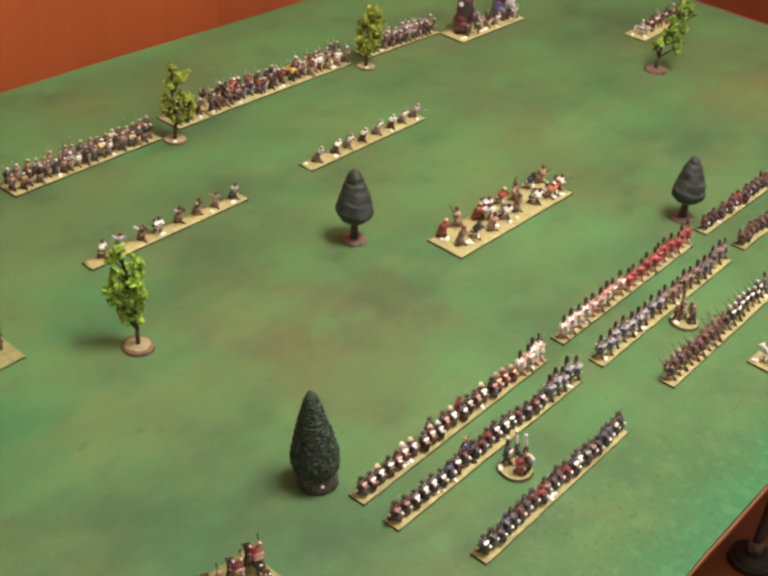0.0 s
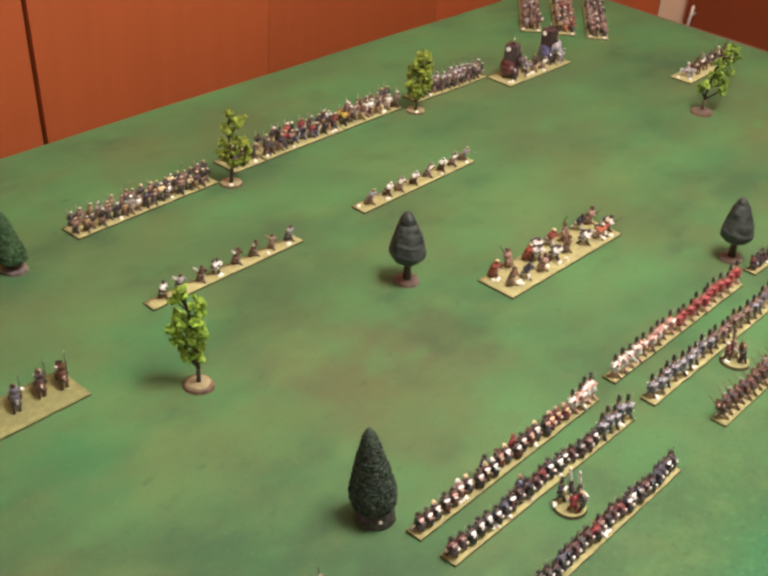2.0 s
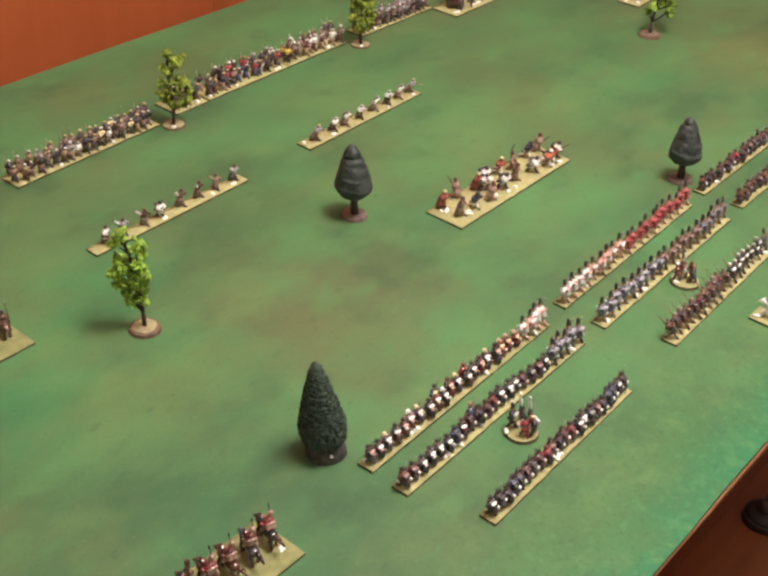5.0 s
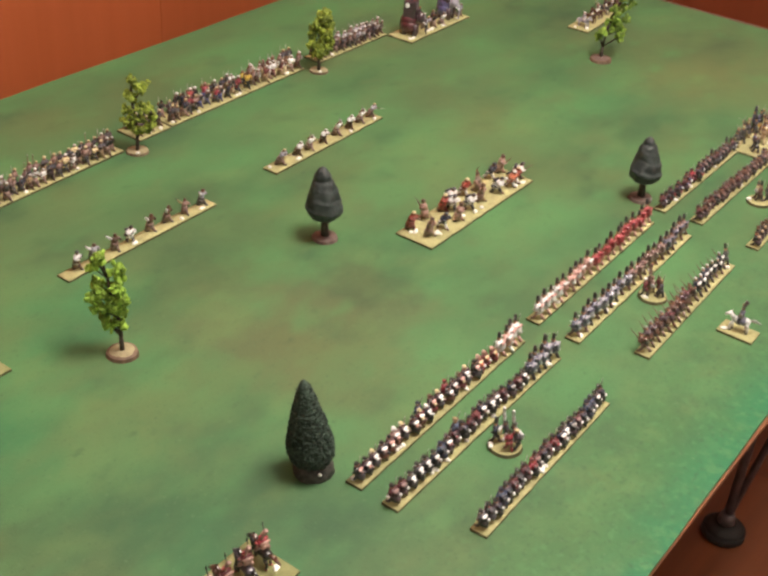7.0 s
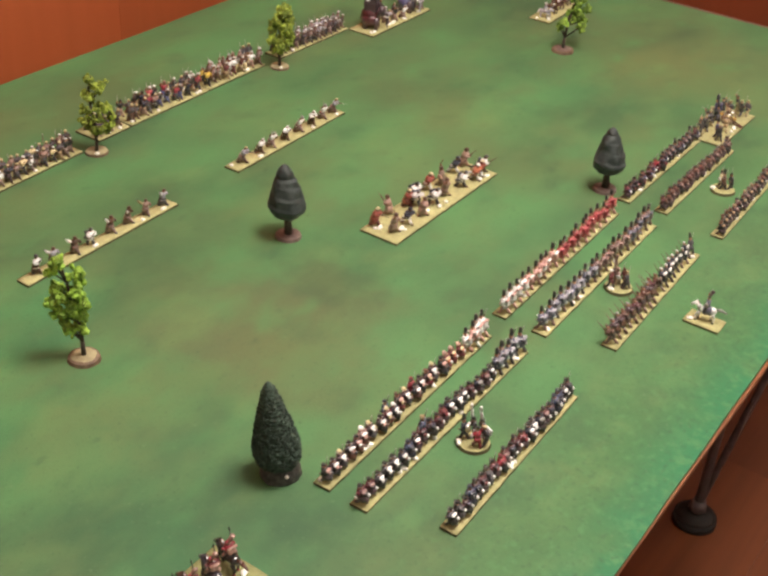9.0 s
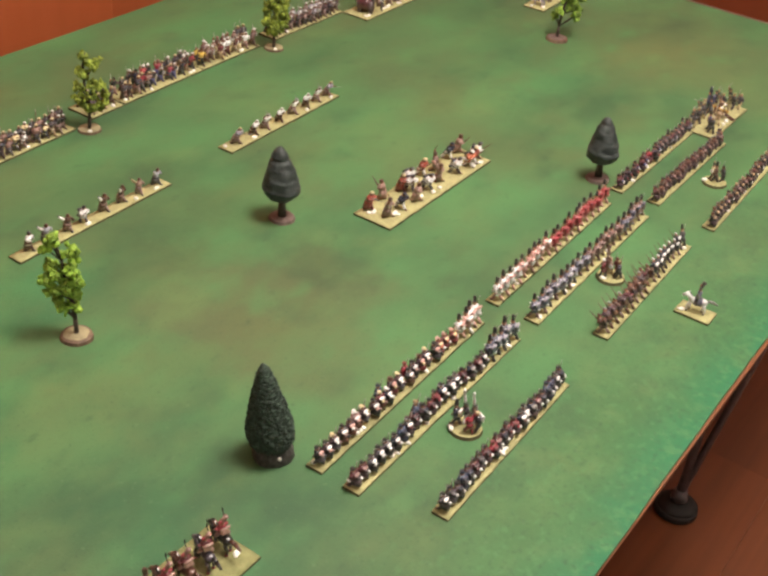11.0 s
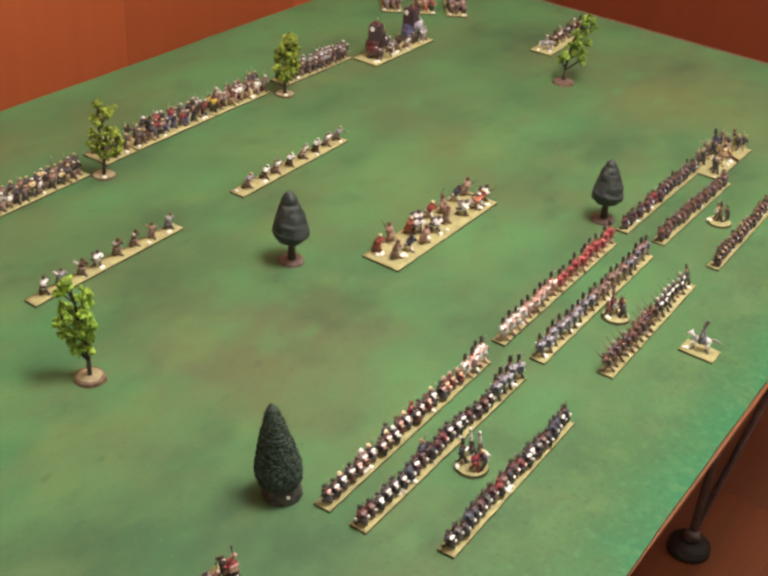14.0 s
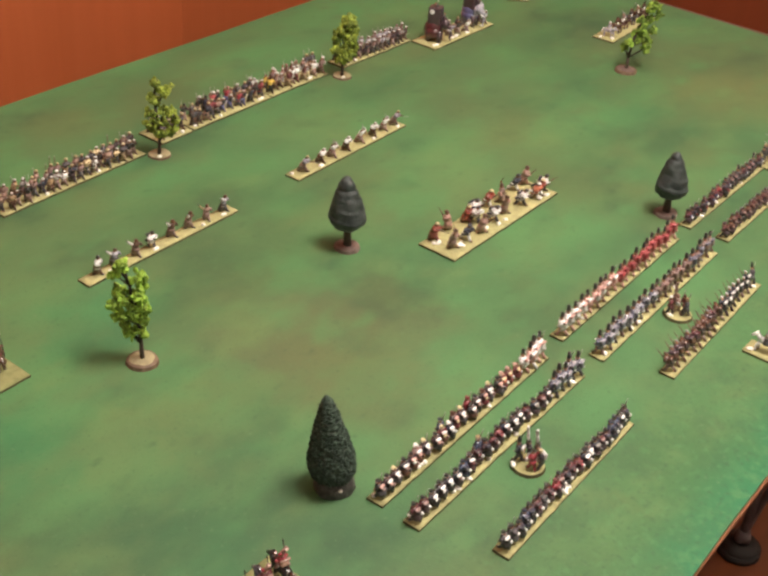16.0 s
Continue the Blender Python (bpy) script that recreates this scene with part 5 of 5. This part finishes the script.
for x, y, k, f in ((0.020, 0.050, 0, 180), (0.056, 0.052, 3, 20), (0.022, 0.020, 1, 190), (0.052, 0.019, 4, 160), (0.089, 0.047, 0, 170), (0.082, 0.016, 3, 200), (0.112, 0.050, 2, 180), (0.100, 0.038, 2, 150), (0.146, 0.050, 6, 180),
                   (0.119, 0.022, 2, 170), (0.172, 0.044, 1, 20), (0.149, 0.021, 1, 200), (0.185, 0.020, 2, 180), (0.215, 0.050, 4, 180), (0.240, 0.048, 3, 190), (0.215, 0.015, 5, 160), (0.240, 0.020, 2, 200), (0.228, 0.018, 6, 180)):
    put(mid, figure(IRREG[k]), x, y, f, rnd, 1.10)
stones(mid, ((0.017, 0.039), (0.013, 0.043), (0.022, 0.041), (0.033, 0.017), (0.039, 0.018), (0.036, 0.013), (0.097, 0.016), (0.119, 0.011), (0.134, 0.010), (0.222, 0.009), (0.236, 0.007)), rnd)

# skirmish lines
LIGHT = dict(skin="dark_skin", stride=4.0, wood="slate")
SKIRM = [man("white", "brown", "slate", "turban", "port", bulk=1.05, lean=0.10, tails=True, **LIGHT), man("lavender", "slate", "brown", "cap", "wave", bulk=1.2, lean=0.15, trim="white", tails=True, **LIGHT),
         man("bay", "dun", "brown", "cap", "wave", bulk=1.2, lean=0.12, trim="white", tails=True, **LIGHT), man("white", "slate", "black", "turban", "port", bulk=1.2, lean=0.15, pack=True, kit="slate", trim="slate", **LIGHT), man("rose", "mauve", "brown", "cap", "wave", bulk=1.1, lean=0.12, trim="khaki", tails=True, **LIGHT)]
lsk = stand("skirmisher_stand", 0.615, 0.7465, 0.254, 0.021, "narrow stand with eight spread brown and white skirmishers", "skirmisher stands", 0.6, seed=52.0)
rnd = random.Random(52)
for u, k, f in ((0.09, 0, 180), (0.20, 1, 170), (0.325, 2, 180), (0.43, 3, 190), (0.565, 2, 180), (0.685, 2, 190), (0.805, 4, 170), (0.93, 1, 200)):
    put(lsk, figure(SKIRM[k]), 0.255 * u, 0.012, f + rnd.uniform(-15, 15), rnd, 1.04)
stones(lsk, [(0.255 * u, 0.005) for u in (0.145, 0.175, 0.43, 0.44, 0.76, 0.90, 0.912)], rnd)
LIGHT = dict(skin="dark_skin", bulk=1.15, lean=0.32, stride=4.8, tails=True)
WHITES = [man("white", "brown", "white", "cap", "port", **LIGHT), man("lavender", "mauve", "cream", "cap", "level", **LIGHT), man("white", "mauve", "grey", "turban", "raised", kit="tan", metal="grey", **LIGHT)]
nsk = stand("skirmisher_stand", 0.990, 0.7490, 0.255, 0.026, "narrow stand with eight spread skirmishers in white", "skirmisher stands", 1.0, seed=53.0)
rnd = random.Random(53)
for u, k in ((0.09, 1), (0.24, 0), (0.34, 2), (0.47, 0), (0.60, 2), (0.73, 0), (0.83, 2), (0.94, 1)):
    put(nsk, figure(WHITES[k % 3]), 0.256 * u, 0.013, 180 + rnd.uniform(-25, 25), rnd, 1.10)
stones(nsk, [(0.256 * u, 0.005) for u in (0.21, 0.222, 0.70, 0.94)] + [(0.006, 0.018)], rnd)

# the far battle line
F = dict(skin="dark_skin", lean=0.18, stride=4.2, tails=True)
FAR_A = [man("white", "mauve", "white", "cap", "shoulder", **F), man("cream", "slate", "white", "cap", "level", **F), man("black", "dun", "white", "cap", "spear", **F), man("navy", "plum", "cream", "cap", "level", **F), man("mauve", "slate", "cream", "cap", "spear", **F), man("navy", "slate", "white", "turban", "shoulder", **F), man("dun", "rose", "white", "cap", "shoulder", **F), man("rose", "slate", "cream", "turban", "shoulder", **F),
         man("grey", "mauve", "white", "turban", "level", **F), man("slate", "tan", "cream", "turban", "level", **F), man("rose", "mauve", "cream", "turban", "shoulder", **F), man("tan", "brown", "white", "cap", "shoulder", **F)]
FAR_B = [man("crimson", "navy", "white", "cap", "shoulder", **F), man("white", "crimson", "white", "cap", "raised", kit="crimson", **F), man("crimson", "slate", "cream", "cap", "raised", kit="crimson", **F), man("red", "navy", "white", "turban", "raised", kit="navy", **F), man("navy", "rose", "cream", "cap", "level", **F), man("black", "indigo", "white", "cap", "raised", kit="white", **F),
         man("black", "tan", "white", "turban", "shoulder", **F), man("crimson", "indigo", "rose", "turban", "raised", kit="cream", **F), man("navy", "black", "black", "turban", "raised", kit="crimson", **F), man("rose", "black", "cream", "turban", "level", **F)]
FAR_DARK = [man("black", "rose", "black", "turban", "raised", kit="mauve", **F), man("slate", "brown", "cream", "turban", "shoulder", **F), man("plum", "rose", "khaki", "turban", "level", **F)]
FAR_C = [man("white", "rose", "white", "cap", "raised", kit="white", **F), man("pink", "black", "white", "cap", "shoulder", **F), man("rose", "white", "white", "cap", "level", **F), man("mauve", "brown", "white", "turban", "raised", kit="white", **F), man("white", "maroon", "white", "cap", "shoulder", **F), man("slate", "tan", "cream", "cap", "shoulder", **F),
         man("maroon", "tan", "white", "cap", "raised", kit="white", **F), man("plum", "rose", "white", "cap", "level", **F), man("brown", "cream", "rose", "turban", "raised", kit="cream", **F)]
FAR_GOLD = [man("black", "yellow", "cream", "cap", "level", **F), man("yellow", "black", "brown", "cap", "raised", kit="gold", **F), man("brick", "navy", "rose", "cap", "raised", kit="cream", **F)]
FAR_D = [man("plum", "mauve", "white", "cap", "shoulder", **F), man("slate", "plum", "white", "cap", "level", **F), man("mauve", "slate", "white", "turban", "shoulder", **F), man("grey", "brown", "grey", "cap", "level", **F), man("lavender", "mauve", "white", "cap", "shoulder", **F)]
line_stand("infantry_stand", 0.644, 0.9475, 0.247, 0.038, "two-deep stand of turbaned infantry in cream, navy and brown", "far army stands", [(19, FAR_A)], 61, 180, 2, 1.7, white=((0.66, 0.12), (0.30, 0.1)), scale=1.07)
line_stand("infantry_stand", 0.929, 0.9620, 0.063, 0.050, "short stand of dark warriors beside an olive model tree", "far army stands", [(4, FAR_DARK)], 62, 180, 2, 0.8, white=((0.75, 0.12), (0.4, 0.15)), scale=1.06)
line_stand("infantry_stand", 0.995, 0.9640, 0.172, 0.044, "two-deep stand of warriors in red, navy and yellow", "far army stands", [(2, FAR_DARK), (10, FAR_B)], 63, 180, 2, 0.4, white=((0.05, 0.15), (0.36, 0.1), (0.86, 0.1), (0.9, 0.12)), scale=1.14)
line_stand("infantry_stand", 1.168, 0.9655, 0.138, 0.044, "two-deep stand of warriors in yellow, mauve and white", "far army stands", [(1, FAR_GOLD), (9, FAR_C)], 64, 180, 2, 0.2, white=((0.7, 0.1), (0.72, 0.14)), scale=1.15)
line_stand("infantry_stand", 1.345, 0.9645, 0.190, 0.036, "two-deep stand of pale infantry with shouldered muskets", "far army stands", [(16, FAR_D)], 65, 180, 2, -0.6, white=((0.2, 0.12),), scale=1.08)

# elephants


def elephant(drape, skin):
    bm = bmesh.new()
    blob(bm, (0, 0, 25), (12, 17, 12), 0, 12, 8)
    for sx, sy in ((-6.5, 10), (6.5, 11), (-6.5, -10), (6.5, -9)):
        tube(bm, (sx, sy, 20), (sx, sy + 1, 0.5), 5.2, 4.2, 9, 3)
    blob(bm, (0, 19, 32), (8, 8, 9.5), 0, 10, 6)
    pts = [(0, 26, 31), (0, 29.5, 24), (0, 30.5, 16), (0, 29, 9), (0, 31.5, 4.5)]
    for i, (a, b) in enumerate(zip(pts, pts[1:])):
        tube(bm, a, b, 3.4 - 0.6 * i, 2.8 - 0.6 * i, 8, 0)
    for sx in (-1, 1):
        blob(bm, (sx * 10, 16, 32), (5.0, 1.5, 8), 0, 8, 5, 0.0, Euler((0, 0.25 * sx, 0.5 * sx)).to_matrix())
        tube(bm, (sx * 4, 25, 25), (sx * 5, 33, 23), 1.2, 0.4, 6, 2)
    tube(bm, (0, -16.5, 28), (0, -19, 12), 1.4, 0.7, 6, 0)
    blob(bm, (0, -1, 24.5), (14.0, 16.5, 14.0), 1, 14, 8)
    tube(bm, (0, -1, 7.5), (0, -1, 24.0), 13.6, 13.8, 14, 1, 1.15)
    box(bm, (-11.0, -11.5, 30), (11.0, 11.5, 60), 3, 2.2)
    box(bm, (-11.6, -12.1, 43), (11.6, 12.1, 45.5), 4, 0.8)
    blob(bm, (-3.5, -3, 62), (2.3, 2.3, 2.8), 6, 8, 5)
    blob(bm, (3.0, 2, 62), (2.6, 2.6, 3.0), 5, 8, 5)
    tube(bm, (4, 2, 59), (5, 3, 73), 0.5, 0.4, 5, 3)
    tube(bm, (5, 3, 69), (5, 3, 73), 1.1, 0.5, 5, 2)
    blob(bm, (0, 16, 42), (3.4, 3.0, 5.5), 4, 8, 5)
    blob(bm, (0, 16.5, 49), (2.0, 2.1, 2.4), 6, 8, 4)
    tube(bm, (10.6, -4.0, 52.5), (12.0, -4.0, 52.5), 4.4, 3.8, 12, 2)
    for v in bm.verts:
        v.co.x, v.co.y, v.co.z = v.co.x * 0.92, v.co.y * 0.95, v.co.z * 1.0
    return mesh_of("elephant_figurine", bm, PAINT[skin], PAINT[drape], PAINT["white"], PAINT["plum"], PAINT["plum"], PAINT["slate"], PAINT["dark_skin"], scale=0.001)


ele = stand("elephant_stand", 1.533, 0.9065, 0.190, 0.054, "stand with two draped war elephants carrying crews", "elephant stands", seed=71.0)
put(ele, elephant("wine", "plum"), 0.030, 0.027, 200, None, 1.08, "elephant_figurine")
put(ele, elephant("indigo", "lavender"), 0.149, 0.030, 180, None, 1.10, "elephant_figurine")
rnd = random.Random(71)
for i, (x, y) in enumerate(((0.070, 0.022), (0.080, 0.034), (0.092, 0.018), (0.104, 0.030), (0.112, 0.014), (0.176, 0.014), (0.170, 0.024))):
    put(ele, figure((WHITES[1], FAR_D[4], FAR_DARK[0], FAR_DARK[2], WHITES[2], FAR_D[4], FAR_D[0])[i]), x, y, 180, rnd, 1.1)
stones(ele, ((0.010, 0.010), (0.016, 0.008), (0.020, 0.010), (0.066, 0.010), (0.072, 0.011), (0.078, 0.010), (0.084, 0.012), (0.110, 0.008), (0.160, 0.010)), rnd)


def cavalry(x, y, length, depth, turn, label, places, dress, seed, face=180.0, white=(), scale=1.0):
    t = stand("cavalry_stand", x, y, length, depth, label, "cavalry stands", turn, seed=seed, sand=M_SAND_OLIVE if depth > 0.05 else None)
    r = random.Random(seed)
    for i, (px, py) in enumerate(places):
        put(t, rider(dress[i % len(dress)]), px, py, face, r, scale, "mounted_figurine")
    stones(t, white, r)
    return t


L = dict(skin="dark_skin", bulk=1.14, wood="black", metal="grey", lance=31.0, cloak=True)
RIDERS = [man("brown", "tan", "black", "turban", "lance", horse="bay", mane="bay", trim="brown", **L), man("bluegrey", "mauve", "brown", "turban", "lance", horse="slate", mane="slate", trim="bluegrey", **L),
          man("plum", "tan", "tan", "turban", "lance", horse="brown", kit="white", mane="black", trim="tan", **L), man("plum", "brown", "black", "turban", "lance", horse="bay", mane="bay", trim="mauve", **L)]
cavalry(0.262, 0.657, 0.202, 0.060, 0.6, "stand of dark mounted tribal cavalry with lances", [(0.022, 0.034), (0.058, 0.034), (0.098, 0.033), (0.130, 0.034), (0.163, 0.036), (0.189, 0.035)], [RIDERS[0], RIDERS[3], RIDERS[0], RIDERS[1], RIDERS[2], RIDERS[0]], 81, -22,
        ((0.070, 0.012), (0.076, 0.014), (0.060, 0.008), (0.150, 0.056)))
cavalry(0.429, 1.015, 0.130, 0.060, -39, "stand of brown mounted cavalry beside a small conifer", [(0.020, 0.03), (0.050, 0.030), (0.078, 0.030), (0.106, 0.030)], RIDERS[2:], 82, 200, ((0.085, 0.010), (0.100, 0.010)))
L = dict(bulk=1.12, wood="black", metal="black", lance=30.0, tail_out=True)
REDS = [man("crimson", "mauve", "crimson", "plume", "lance", horse="black", kit="pink", trim="rose", mane="brown", pack=True, **L), man("maroon", "rose", "crimson", "plume", "lance", horse="slate", kit="rose", trim="rose", mane="black", pack=True, **L),
        man("maroon", "rose", "red", "plume", "lance", horse="brown", kit="pink", trim="rose", mane="bay", pack=True, **L), man("crimson", "mauve", "crimson", "plume", "lance", horse="bay", kit="mauve", trim="rose", mane="black", pack=True, **L)]
BEARER = man("maroon", "rose", "crimson", "plume", "flag", horse="bay", kit="rose", trim="brown", mane="black", **L)
cavalry(0.297, 0.239, 0.150, 0.060, 0, "stand of red coated cavalry on dark and bay horses",
        [(0.136, 0.034), (0.113, 0.032), (0.090, 0.033), (0.067, 0.032), (0.044, 0.034), (0.021, 0.033)], [REDS[0], REDS[1], REDS[2], REDS[3], BEARER, REDS[0]], 83, -10, ((0.139, 0.018),), 1.06)
L = dict(skin="dark_skin", bulk=1.10, wood="black", lance=40.0)
DARK_RIDERS = [man("lavender", "white", "white", "turban", "shoulder", horse="lavender", mane="white", bulk=1.1), man("brown", "tan", "black", "turban", "lance", horse="bay", **L), man("mauve", "white", "grey", "turban", "raised", horse="brown", kit="white", bulk=1.1),
               man("plum", "tan", "maroon", "turban", "lance", horse="slate", **L), man("tan", "brown", "white", "turban", "shoulder", horse="bay", bulk=1.1), man("brown", "mauve", "black", "turban", "lance", horse="brown", **L)]
cavalry(1.819, 0.700, 0.192, 0.044, 2.5, "stand of dark mounted cavalry beyond a leaning model tree", [(0.018, 0.022), (0.050, 0.022), (0.080, 0.022), (0.112, 0.022), (0.140, 0.022), (0.168, 0.022)], DARK_RIDERS, 84, 180,
        ((0.006, 0.030), (0.012, 0.008), (0.016, 0.010)), 0.95)

# columns of foot at the far corner
K = dict(skin="dark_skin", tails=True)
COLUMN_BROWN = [man("lavender", "mauve", "brown", "cap", "shoulder", **K), man("brown", "rose", "tan", "cap", "level", **K), man("plum", "tan", "white", "cap", "raised", **K), man("dun", "brown", "brown", "turban", "shoulder", **K)]
COLUMN_ORANGE = [man("rose", "orange", "cream", "cap", "shoulder", **K), man("slate", "tan", "white", "cap", "level", **K), man("brick", "slate", "brown", "cap", "raised", kit="tan", **K), man("tan", "black", "black", "turban", "shoulder", **K)]
COLUMN_MAUVE = [man("mauve", "plum", "grey", "cap", "shoulder", **K), man("plum", "mauve", "white", "cap", "level", **K), man("dun", "slate", "mauve", "cap", "raised", kit="slate", **K), man("rose", "brown", "plum", "turban", "shoulder", **K)]
for x, y, turn, dress, seed in ((1.783, 1.075, -51, COLUMN_BROWN, 91), (1.825, 1.020, -51, COLUMN_ORANGE, 92), (1.861, 0.965, -52, COLUMN_MAUVE, 93)):
    t = stand("column_stand", x, y, 0.043, 0.200, "deep column stand of turbaned foot soldiers", "column stands", turn, seed=float(seed))
    rnd = random.Random(seed)
    for j in range(11):
        for i in range(3):
            put(t, figure(dress[rnd.randrange(4)]), 0.009 + 0.0125 * i, 0.012 + 0.0172 * j, 180, rnd, 1.1, loose=3.5)
    stones(t, ((0.036, 0.004), (0.006, 0.006)), rnd)

# ---- floor planks ----
rnd = random.Random(7)
plank_cache = {}
row_w = 0.19
ys = int((Y1 + 0.38 - Y0) / row_w) + 1
for j in range(ys):
    x = X0 - rnd.uniform(0, 1.1)
    while x < X1:
        a, b = max(x, X0), min(x + 1.28, X1)
        y0, y1 = Y0 + j * row_w, min(Y0 + (j + 1) * row_w, Y1 + 0.38)
        if b - a > 0.02 and y1 - y0 > 0.02:
            key = (round(b - a, 3), round(y1 - y0, 3))
            if key not in plank_cache:
                bm = bmesh.new()
                box(bm, (0.0002, 0.0002, -0.0115), (key[0] - 0.0002, key[1] - 0.0002, 0.0))
                plank_cache[key] = mesh_of("plank", bm, M_FLOOR)
            ob = new("plank", plank_cache[key])
            ob.parent = floor
            ob.matrix_basis = Matrix.Translation((a, y0, 0))
        x += 1.28
